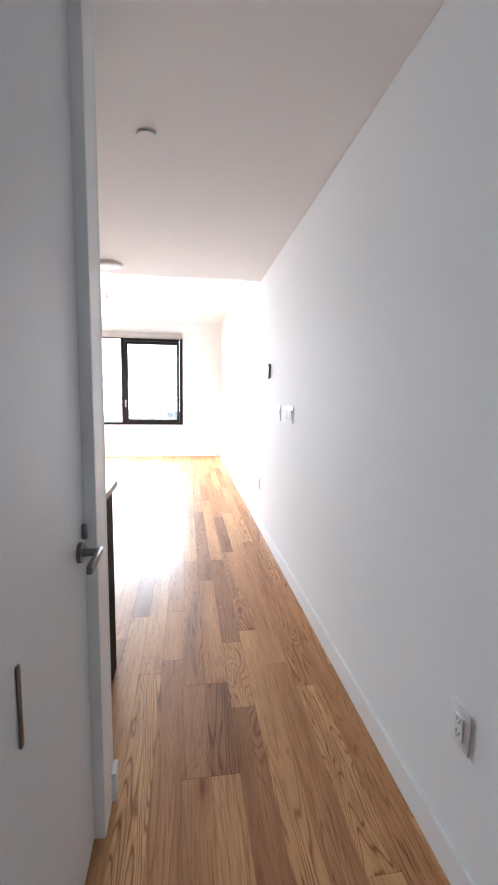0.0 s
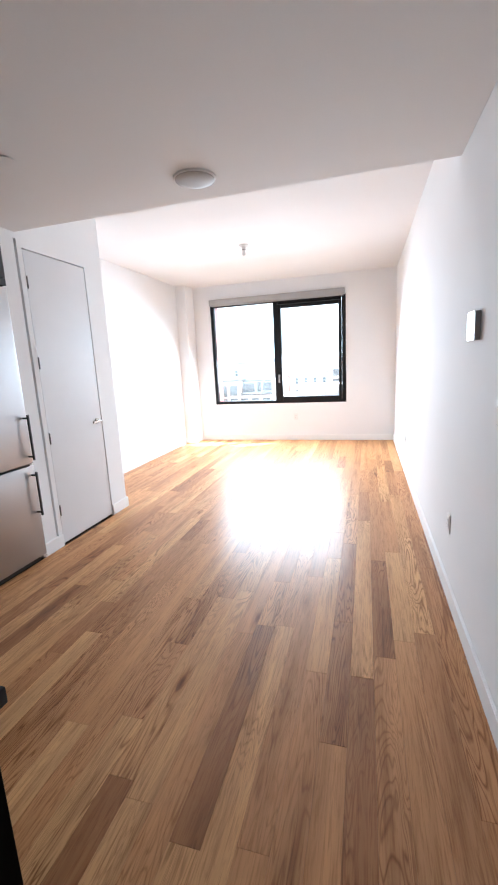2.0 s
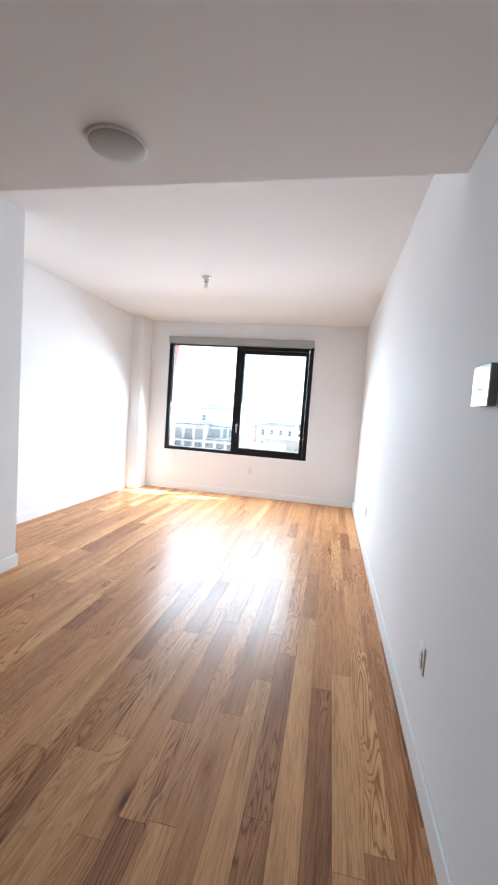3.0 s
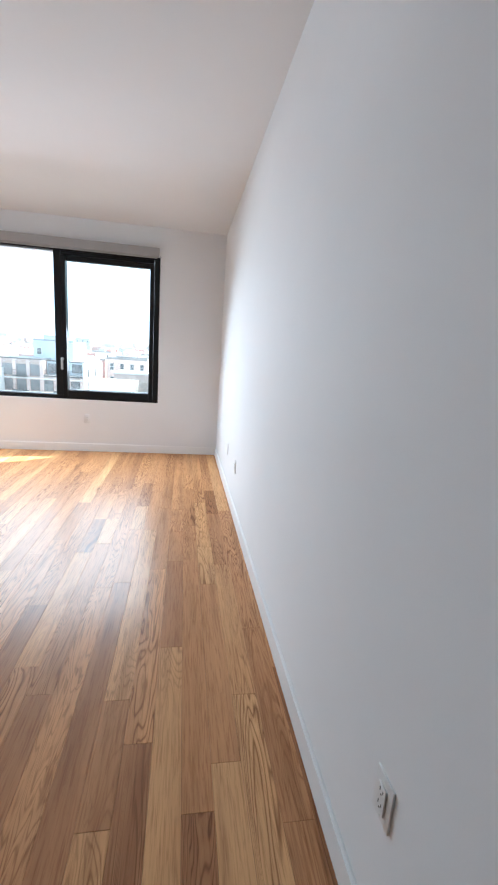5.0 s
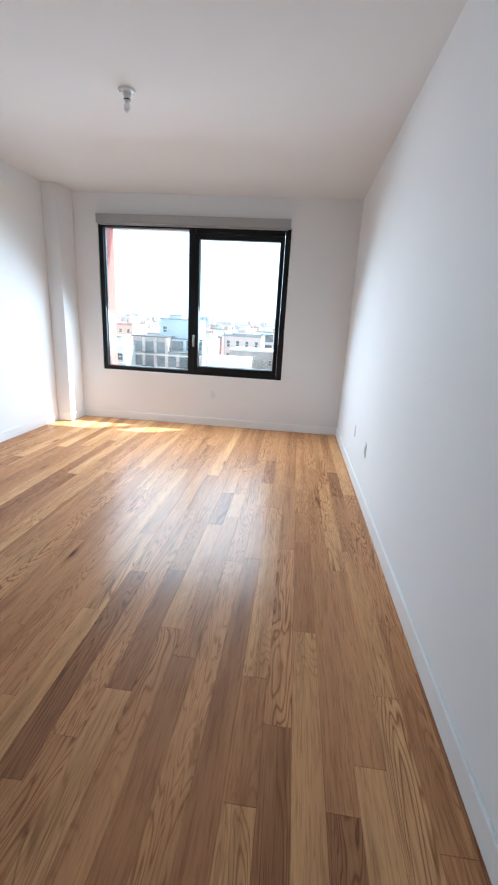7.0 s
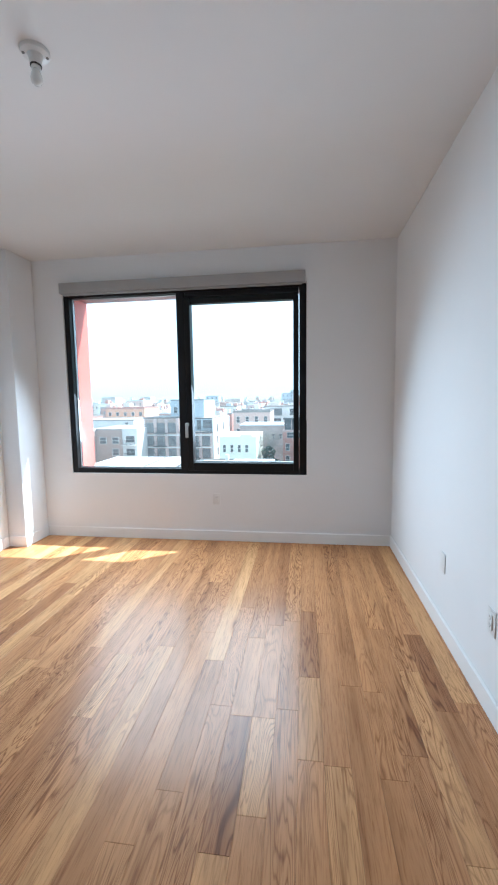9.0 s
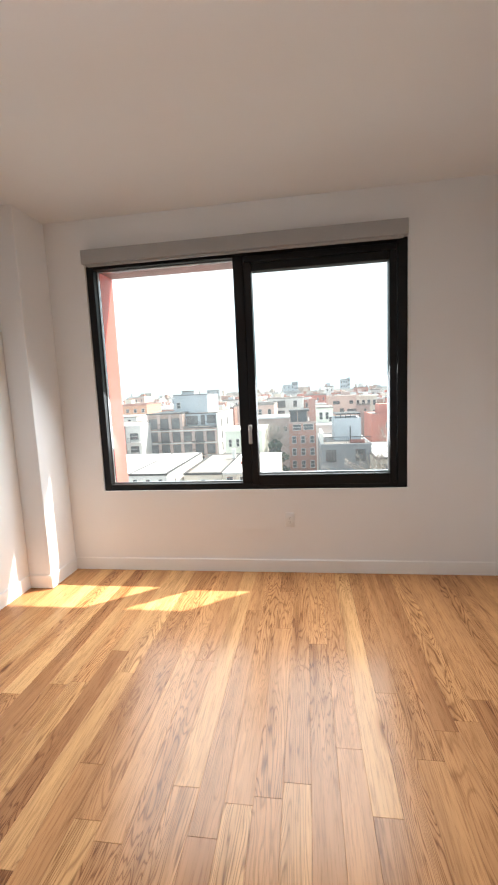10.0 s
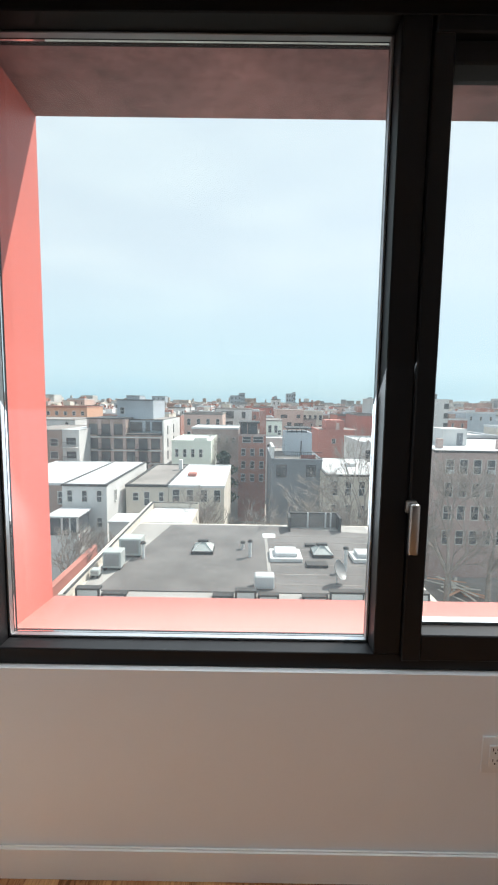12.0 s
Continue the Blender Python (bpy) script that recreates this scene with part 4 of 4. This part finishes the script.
for c, zs in ((1, (-4.95, -7.5, -9.95)), (4, (-7.5, -9.95))):
    for zz in zs:
        x, z = -W + 1.21 + c * 2.284, zz - GROUND
        bal = part("balcony", box_bm((x - 1.2, -1.2, z - 0.12), (x + 1.2, -0.13, z)), COPING, apt, "narrow iron balcony")
        railing("rail", bal, (x - 1.2, -1.2), (x + 1.2, -1.2), z, 1.0, "black iron bars")
pent = house(-25.5, -18.7, 86.0, 99.0, -2.2, BLUEGREY, GREYROOF, "blue-grey set-back storey on the apartment roof", name="roof_block", parapet=0.08, edge=COPING, dark=True, front=[(-24.2, -3.6, 2.2, 1.7), (-22.0, -3.5, 0.7, 1.8), (-20.2, -3.4, 1.8, 1.5)])[0]
railing("terrace_rail", pent, (-3.3, -2.8), (3.3, -2.8), -4.68 - GROUND, 0.9, "black terrace rail")
house(-28.6, -21.5, 88.5, 99.0, 1.5, BLUEGREY, GREYROOF, "tall blue-grey upper block on the apartment roof", name="roof_block", parapet=0.12, edge=DARKGREY, front=[(-27.6, -0.6, 0.8, 1.2)])
house(-27.2, -24.6, 90.0, 94.0, 2.35, BLUEGREY, GREYROOF, "small grey lift housing on the apartment roof", name="roof_block", parapet=0.05, front=[])
house(-41.5, -34.78, 78.0, 92.0, -3.85, BRICKBROWN, GREYROOF, "brown brick house with square white window frames", parapet=0.1, front=[(-36.15, -5.95, 1.3, 1.2), (-36.2, -8.15, 1.3, 1.2), (-38.6, -5.95, 1.3, 1.2)])
bh = house(-34.74, -31.85, 78.0, 92.0, -3.8, PALE, WHITEROOF, "narrow pale house with balconies", parapet=0.1, front=[(-33.2, -5.7, 1.7, 1.2), (-33.2, -8.1, 1.7, 1.2)])[0]
for z in (-6.7, -9.1):
    slab = part("balcony", box_bm((-1.3, -1.0, z - GROUND - 0.12), (1.3, -0.001, z - GROUND)), PALE, bh, "pale balcony")
    railing("rail", slab, (-1.3, -1.0), (1.3, -1.0), z - GROUND, 0.8, "green-black rail")
house(-54.0, -39.8, 95.0, 108.0, -2.9, PALE, GREYROOF, "pale blue-white block with a blank wall", parapet=0.1, front=[(-41.5, -3.9, 0.7, 0.9)])
# narrow red brick house with a glazed top floor
rb, _, H, W, D = house(-4.2, -0.03, 70.0, 82.0, -3.6, BRICKRED, GREYROOF, "narrow red brick house with a glazed top floor", parapet=0.16, edge=BRICKPINK, sides="",
                       front=[(-2.95, -4.28, 1.2, 0.85), (-1.2, -4.25, 1.5, 0.85)] + [(x, z, 0.58, 1.05) for z in (-6.2, -8.12, -10.1) for x in (-3.45, -2.07, -0.68)])
part("glazed_floor", box_bm((-W + 0.2, 0.9, H + 0.05), (W - 1.2, 6.0, H + 1.75)), PANE, rb, "blue-grey glazing")
for x in (-W + 0.2, -W + 1.35, W - 1.3):
    part("mullion", box_bm((x - 0.06, 0.82, H + 0.05), (x + 0.06, 0.895, H + 1.75)), BRICKBROWN, rb)
part("top_roof", box_bm((-W, 0.5, H + 1.752), (W - 1.0, 6.2, H + 1.98)), COPING, rb, "dark flat roof")
part("stair_tower", box_bm((W - 0.95, 0.3, H + 0.05), (W, 3.0, H + 3.7)), BRICKRED, rb, "brick stair tower")
house(-13.9, -4.75, 88.0, 98.0, -3.85, BRICKGREY, WHITEROOF, "dark brick row with arched windows and a white roof", parapet=0.2, front=[(-12.9 + i * 1.45, -6.1, 0.55, 1.0) for i in range(6)])
house(-11.7, -2.1, 118.0, 130.0, -0.5, PALE, GREYROOF, "white building with a flat roof", parapet=0.15, dark=True, front=[(-8.6, -2.1, 3.2, 1.8), (-4.3, -2.1, 0.9, 1.6), (-9.5, -4.6, 4.5, 1.4), (-4.3, -4.6, 0.9, 1.6)])
house(0.6, 3.9, 90.0, 102.0, -2.25, MINT, GREYROOF, "narrow pale green house", parapet=0.15, front=[(1.5, -3.9, 0.6, 1.4), (2.7, -3.9, 0.6, 1.4), (3.4, -4.6, 0.6, 0.9)])
house(-0.0, 4.75, 84.0, 89.5, -5.4, PALE, WHITEROOF, "low white house with a bracketed cornice", parapet=0.25, edge=PALE, front=[(1.0, -7.0, 0.5, 1.2)])
# dark grey house with a roof terrace
gh, rf, H, W, D = house(0.2, 6.3, 57.0, 70.0, -5.45, DARKGREY, GREYROOF, "dark grey house with a roof terrace", parapet=0.12, edge=DARKGREY, dark=True, front=[(1.4, -6.8, 1.15, 1.4), (4.97, -6.75, 1.05, 1.3)])
part("bulkhead", box_bm((-1.1, 4.0, H + 0.05), (W - 0.7, 9.0, H + 3.0)), BLUEGREY, gh, "blue-grey roof bulkhead")
part("pergola", boxes_bm([((-0.95, 4.2, H + 3.45), (W - 0.75, 8.5, H + 3.6))] + [((-0.9 + i * 0.62, 4.2, H + 3.0), (-0.83 + i * 0.62, 4.28, H + 3.44)) for i in range(6)]), IRON, gh, "dark pergola on the bulkhead")
part("flue", tube_bm((0.9, 3.6, H + 0.05), (0.9, 3.6, H + 2.0), 0.07, 0.07, 8), IRON, gh, "dark flue pipe")
part("screen", box_bm((0.5, 0.6, H + 0.05), (2.3, 0.66, H + 0.55)), REDWALL, gh, "low red terrace screen")
part("upstand", box_bm((-W, 0.4, H + 0.05), (-W + 0.35, 6.0, H + 1.5)), PALE, gh, "white side upstand")
railing("terrace_rail", gh, (-W + 0.4, 0.3), (W, 0.3), H + 0.1, 0.8, "dark terrace railing")
house(5.1, 13.05, 128.0, 140.0, -0.75, PINK, GREYROOF, "pink house with a flat roof", parapet=0.1, edge=PINK, dark=True, front=[(7.37, -2.63, 1.8, 0.85), (11.6, -2.6, 0.95, 0.85), (8.94, -5.0, 1.2, 1.2), (11.67, -5.1, 2.4, 1.0)])
house(13.2, 19.5, 132.0, 142.0, -1.2, CREAM, GREYROOF, "pale yellow house with even windows", 2, 4, w=0.8, h=1.5, parapet=0.15, edge=CREAM)
rh, rf, H, W, D = house(13.4, 23.0, 103.0, 115.0, -4.9, REDWALL, GREYROOF, "red painted house with a roof bulkhead", parapet=0.15, edge=REDWALL, front=[(17.0, -7.4, 0.8, 1.1), (20.6, -7.4, 0.8, 1.1)])
part("bulkhead", box_bm((-3.0, 1.0, H + 0.05), (1.3, 6.0, H + 2.35)), REDWALL, rh)
part("bulkhead_door", box_bm((-0.6, 0.95, H + 0.06), (0.2, 0.999, H + 1.7)), PINK, rh, "pale door")
cr, _, H, W, D = house(6.1, 14.2, 53.0, 67.0, -6.55, CREAM, WHITEROOF, "cream house with a white roof and dark cornice", 1, 4, w=0.6, h=1.5, sides="w", parapet=0.10, edge=COPING, front=[(7.07 + i * 1.5, z, 0.62, 1.6) for z in (-8.0, -10.7) for i in range(5)])
part("hatch", box_bm((-0.4, 6.0, H + 0.045), (0.7, 7.0, H + 0.5), 0.03), PALE, cr, "white roof hatch")
row, _, H, W, D = house(16.9, 34.0, 50.5, 66.0, -3.4, BRICKPINK, WHITEROOF, "four-storey pinkish brick row house with a white roof", 3, 4, w=0.75, h=1.5, storey=2.46, sides="w", edge=COPING, parapet=0.1, name="row_house",
                       front=[(18.49 + i * 1.44, z, 0.78, 1.45) for z in (-5.0, -7.46, -9.92, -12.6) for i in range(10)])
for x, z in ((18.49, -5.5), (22.81, -5.5), (28.57, -7.95)):
    part("window_unit", box_bm((x - 25.45 - 0.3, -0.4, z - GROUND - 0.2), (x - 25.45 + 0.3, -0.08, z - GROUND + 0.2), 0.02), WHITEROOF, row, "white window air conditioner")
part("bulkhead", box_bm((-5.0, 6.0, H + 0.045), (-2.2, 9.5, H + 2.0)), PALE, row, "white roof bulkhead")
part("bulkhead_door", box_bm((-3.4, 5.95, H + 0.06), (-2.7, 5.999, H + 1.5)), DARKGREY, row, "grey-green door")
for x in (-7.2, -0.5, 3.8):
    part("chimney", box_bm((x, 2.5, H + 0.045), (x + 0.6, 3.1, H + 1.1)), BRICKPINK, row)
house(31.0, 50.0, 117.0, 131.0, 2.6, PALE, GREYROOF, "tall white apartment block", name="apartment_block", dark=True, parapet=0.25, edge=PALE,
      front=[(33.0 + i * 1.9 + (i > 3) * 1.2, 1.0 - r * 2.55, 1.05, 1.3) for r in range(4) for i in (0, 1, 3, 4, 6, 8)])
house(41.6, 44.6, 120.0, 126.0, 5.4, PALE, GREYROOF, "white stair tower above the apartment block", name="stair_tower", front=[])
house(35.6, 38.8, 121.0, 126.0, 5.2, DARKGREY, GREYROOF, "dark lift housing above the apartment block", name="roof_block", front=[])
house(47.5, 53.5, 132.0, 140.0, 4.2, DARKGREY, GREYROOF, "dark building with a stepped top", 3, 3, w=1.0)
house(24.5, 30.0, 112.0, 124.0, -1.6, REDWALL, GREYROOF, "red house with a blank wall", front=[])
house(-58.0, -46.4, 118.0, 130.0, -0.7, ORANGE, GREYROOF, "orange stucco house with a flat roof", 2, 5, w=0.8, h=1.0, edge=BRICKRED)
house(16.0, 26.0, 76.0, 88.0, -5.2, PALE, WHITEROOF, "white house with a low flat roof", 2, 4)
house(27.0, 40.0, 78.0, 92.0, -4.0, DARKGREY, WHITEROOF, "grey house with a white roof", 2, 5)
house(42.0, 60.0, 70.0, 86.0, -2.6, CREAM, WHITEROOF, "cream row house with a white roof", 3, 6)
house(-60.0, -40.0, 64.0, 78.0, -4.0, BRICKBROWN, WHITEROOF, "brown brick row house with a white roof", 3, 7)
house(-70.0, -56.0, 100.0, 112.0, -2.5, BRICKRED, GREYROOF, "red brick house with a grey roof", 2, 5)
house(-18.0, -9.0, 104.0, 116.0, -1.6, PINK, GREYROOF, "faded pink house with a flat roof", 2, 4)

# the blocks behind, house by house
rng = random.Random(11)
WALLS = (PALE, CREAM, PINK, BRICKRED, BLUEGREY, BRICKRED, BRICKPINK, BRICKBROWN, PALE, REDWALL)
TONES = ("pale", "cream", "pink", "red brick", "blue-grey", "red brick", "pinkish brick", "brown brick", "pale", "red")
for row in range(8):
    y = 134 + row * 17
    x = -66 - row * 10
    while x < 72 + row * 12:
        wdt = rng.uniform(4.5, 10)
        k = rng.randrange(len(WALLS))
        top = rng.uniform(-4.8, -0.6) + (rng.random() < 0.07) * rng.uniform(1, 3.5)
        yy = y + rng.uniform(-5, 5)
        dist, _, dh, dw, dd = house(x, x + wdt - 0.4, yy, yy + 12, top, WALLS[k], rng.choice((GREYROOF, WHITEROOF, WHITEROOF)), f"distant {TONES[k]} house with a flat roof", 1, max(2, int(wdt / 2.4)), w=0.6, h=1.2, parapet=0.4, group="distant houses")
        if rng.random() < 0.6:
            bx = rng.uniform(-dw * 0.6, dw * 0.4)
            part("bulkhead", box_bm((bx, 3, dh), (bx + rng.uniform(1.5, 2.6), 6, dh + rng.uniform(1.0, 2.2))), rng.choice(WALLS), dist)
        if rng.random() < 0.6:
            cx = rng.choice((-1, 1)) * (dw - 0.5)
            part("chimney", box_bm((cx - 0.35, 1.0, dh), (cx + 0.35, 1.7, dh + rng.uniform(0.9, 1.8))), BRICKRED, dist)
        x += wdt + (rng.random() < 0.2) * 6

for x, w, top, y in ((-15.0, 4.8, 6.2, 352), (-10.0, 2.6, 8.5, 356), (30.0, 3.0, 8.4, 350), (33.5, 1.2, 9.6, 351), (99.6, 1.6, 6.4, 360), (133.0, 5.0, 9.0, 340), (-86.0, 6.0, 5.0, 380)):
    house(x - w, x + w, y, y + 2 * w, top, BLUEGREY, GREYROOF, "far grey tower standing above the rooftops", 3, 3, w=0.9, h=1.6, storey=3.4, name="tower", group="far towers")
far = bmesh.new()
for i in range(3600):
    y = 260 + 2200 * rng.random() ** 1.8
    x = rng.uniform(-0.85, 0.95) * y
    w, hgt = rng.uniform(2.5, 6.5), rng.uniform(11, 17.3) + (rng.random() < 0.04) * rng.uniform(2, 9) * (0.5 + y / 900)
    box_bm((x - w, y, GROUND), (x + w, y + 11, GROUND + hgt), 0, far)
m, nt, p = nodes_of("far_walls")
geo = nt.nodes.new("ShaderNodeNewGeometry")
tone = ramp(nt, geo.outputs["Random Per Island"], [(0.0, (0.42, 0.28, 0.24)), (0.25, (0.55, 0.52, 0.48)), (0.5, (0.34, 0.36, 0.38)), (0.75, (0.60, 0.58, 0.55)), (1.0, (0.46, 0.35, 0.30))])
link(nt, mix(nt, 1.0, tone, ramp(nt, noise_tex(nt, position(nt), 0.2, 4), [(0.35, (0.6, 0.6, 0.6)), (0.6, (1, 1, 1))]), "MULTIPLY"), p.inputs["Base Color"])
p.inputs["Roughness"].default_value = 0.95
tagged(part("far_rooftops", far, m), "hazy sea of distant rooftops along the horizon", "skyline", kind="stuff")

# ---- trees ----


def bare_tree(x, y, height, spread, seed, label):
    r = random.Random(seed)
    ob = thing("tree", (x, y, GROUND), label, "tree", "bare winter trees")
    trunk = bmesh.new()
    twigs = bmesh.new()
    tips = []

    def grow(p, d, length, rad, level):
        bmk = trunk if level < 2 else twigs
        q = p + d * length
        tube_bm(p, q, rad, rad * 0.68, 6 if level < 2 else 3, bmk, caps=False)
        if level >= 7 or len(twigs.verts) > 12000:
            return
        n = 3 if level < 4 else r.choice((2, 3, 3))
        for _ in range(n):
            side = Vector((r.uniform(-1, 1), r.uniform(-1, 1), r.uniform(-0.25, 0.75)))
            nd = (d * r.uniform(0.75, 1.2) + side * spread).normalized()
            grow(q - d * length * r.uniform(0, 0.2), nd, length * r.uniform(0.62, 0.86), max(0.014, rad * r.uniform(0.50, 0.66)), level + 1)

    grow(Vector((0, 0, 0)), Vector((r.uniform(-0.08, 0.08), 0, 1)).normalized(), height * 0.27, height * 0.019, 0)
    part("trunk", trunk, BARK, ob)
    part("crown", twigs, BARK, ob, "bare grey twigs")


bare_tree(-6.6, 43.0, 13.2, 0.62, 3, "bare grey tree with a wide fan of twigs")
bare_tree(-5.2, 38.6, 11.8, 0.65, 5, "bare grey tree with a wide fan of twigs")
bare_tree(-3.4, 39.5, 11.4, 0.62, 8, "bare tree with thin limbs behind the flat roof")
bare_tree(2.6, 40.5, 12.2, 0.62, 12, "bare bushy tree behind the flat roof")
bare_tree(8.6, 47.0, 16.4, 0.66, 21, "tall bare tree before the cream house")
bare_tree(15.2, 43.0, 14.8, 0.62, 34, "bare tree before the brick row house")
bare_tree(19.5, 44.0, 13.8, 0.64, 40, "bare tree before the brick row house")
bare_tree(-15.6, 38.0, 11.6, 0.60, 55, "slender bare tree between the houses")
bare_tree(24.0, 43.0, 12.6, 0.64, 61, "bare tree before the brick row house")

bare_tree(-6.6, 72.0, 14.6, 0.60, 91, "bare tree above the dark evergreen")
bare_tree(11.6, 45.0, 10.5, 0.70, 97, "low bare tree before the cream house")
bare_tree(4.4, 39.0, 12.4, 0.62, 77, "bare bushy tree behind the flat roof")
bare_tree(17.2, 46.5, 9.6, 0.75, 83, "low bare shrub tree before the brick row house")
pile = thing("timber_pile", (18.0, 47.0, GROUND), "heap of weathered boards in a back yard", "timber")
pr = random.Random(6)
for i in range(14):
    b = part("board", box_bm((-1.8, -0.12, 0.0), (1.8, 0.12, 0.05)), CREAM if i % 3 else ORANGE, pile)
    b.matrix_basis = pose(pr.uniform(-1.2, 1.2), pr.uniform(-1.2, 1.2), 0.06 * i, 0, 0, pr.uniform(0, 180))

ever = thing("tree", (-6.2, 67.0, GROUND), "dark rounded evergreen tree with a ragged crown", "tree")
part("trunk", tube_bm((0, 0, 0), (0, 0, 9.5), 0.3, 0.12, 8), BARK, ever)
r = random.Random(4)
bm = bmesh.new()
for i in range(2600):
    z = r.uniform(3.5, 11.2)
    rad = 2.0 * math.sin(min(1, (11.5 - z) / 3.2) * 1.57) * r.uniform(0.25, 1.05) * (0.75 + 0.35 * math.sin(z * 3.1))
    a = r.uniform(0, 6.283)
    c = Vector((rad * math.cos(a), rad * math.sin(a), z))
    s = r.uniform(0.12, 0.30)
    u, v = Vector((r.uniform(-1, 1), r.uniform(-1, 1), r.uniform(-1, 1))).normalized() * s, Vector((r.uniform(-1, 1), r.uniform(-1, 1), r.uniform(-1, 1))).normalized() * s
    bm.faces.new([bm.verts.new(c + u), bm.verts.new(c + v), bm.verts.new(c - u), bm.verts.new(c - v)])
part("crown", bm, LEAF, ever)

# ---- floor boards ----
floor = structure("floor", box_bm((-3.9, -1.0, -0.12), (0.2, 9.3, -0.019)), SUBFLOOR, "oiled oak board floor with varied grain", "floor")
BOARD, FIRST = 0.1016, -0.027
LENGTHS = [0.46, 0.75, 0.90, 1.05, 1.20, 1.40, 1.60, 1.85, 2.10]
BOARD_MESHES = {}


def board_mesh(length, tone):
    key = (round(length, 3), tone)
    if key not in BOARD_MESHES:
        w, g, c = BOARD / 2 - 0.0002, 0.0003, 0.0007
        bm = bmesh.new()
        rings = []
        for z, inset in ((-0.018, 0.0), (-c, 0.0), (0.0, c)):
            rings.append([bm.verts.new((sx * (w - inset), (length if e else 0) + (-1 if e else 1) * (g + inset), z)) for sx, e in ((-1, 0), (1, 0), (1, 1), (-1, 1))])
        for a, b in zip(rings, rings[1:]):
            for i in range(4):
                j = (i + 1) % 4
                bm.faces.new((a[i], a[j], b[j], b[i]))
        bm.faces.new(rings[-1])
        BOARD_MESHES[key] = mesh_of("board", bm, OAKS[tone])
    return BOARD_MESHES[key]


D, M, L = "dark", "mid", "light"
# by row from the east wall: where a board begins, and its tone
KNOWN = {1: [(5.182, L), (6.25, M), (7.13, D), (7.737, M)],
         2: [(3.90, L), (4.90, M), (6.015, L), (6.50, L), (7.395, M)],
         3: [(2.60, M), (3.763, D), (4.75, M), (6.875, M)],
         4: [(2.50, D), (3.611, L), (5.481, D), (6.30, M)],
         5: [(4.00, D), (4.997, M), (6.20, M)],
         6: [(3.60, L), (4.732, M)],
         7: [(4.45, D), (6.05, M), (6.806, L), (7.29, D), (7.94, M)],
         8: [(2.30, L), (3.90, M), (7.06, M)],
         9: [(2.816, D), (3.885, M), (6.565, L), (7.00, M)],
         10: [(2.60, M), (5.40, L), (6.436, D), (7.00, M), (7.605, M)],
         11: [(2.90, L), (4.20, L), (5.05, D), (5.85, M)],
         12: [(2.20, D), (2.956, L), (4.10, M), (6.62, M)],
         13: [(4.70, D), (5.793, M), (6.43, M)],
         16: [(8.911, D)], 18: [(8.649, M)], 25: [(8.173, L)]}
rng = random.Random(29)


def lay(x, y, length, tone):
    o = new("board", board_mesh(length, tone))
    o.parent = floor
    o.location = (x, y, 0)


def any_tone():
    return rng.choices((D, M, L), (0.13, 0.55, 0.32))[0]


for k in range(-1, 37):
    x = FIRST - (k + 0.5) * BOARD
    lo = -0.9 if x > -1.04 else (1.65 if x > -2.9 else 5.45)
    starts = list(KNOWN.get(k, [(rng.uniform(4.5, 6.0), any_tone())]))
    while starts[0][0] > lo:
        starts.insert(0, (starts[0][0] - rng.choice(LENGTHS), any_tone()))
    i = 0
    while i < len(starts):
        y, tone = starts[i]
        stop = starts[i + 1][0] if i + 1 < len(starts) else 9.25
        if stop - y > 2.15:
            cut = rng.choice([l for l in LENGTHS if stop - y - l > 0.4])
            starts.insert(i + 1, (y + cut, any_tone()))
            stop = y + cut
        if stop > lo + 0.05:
            lay(x, max(y, lo), stop - max(y, lo), tone)
        i += 1
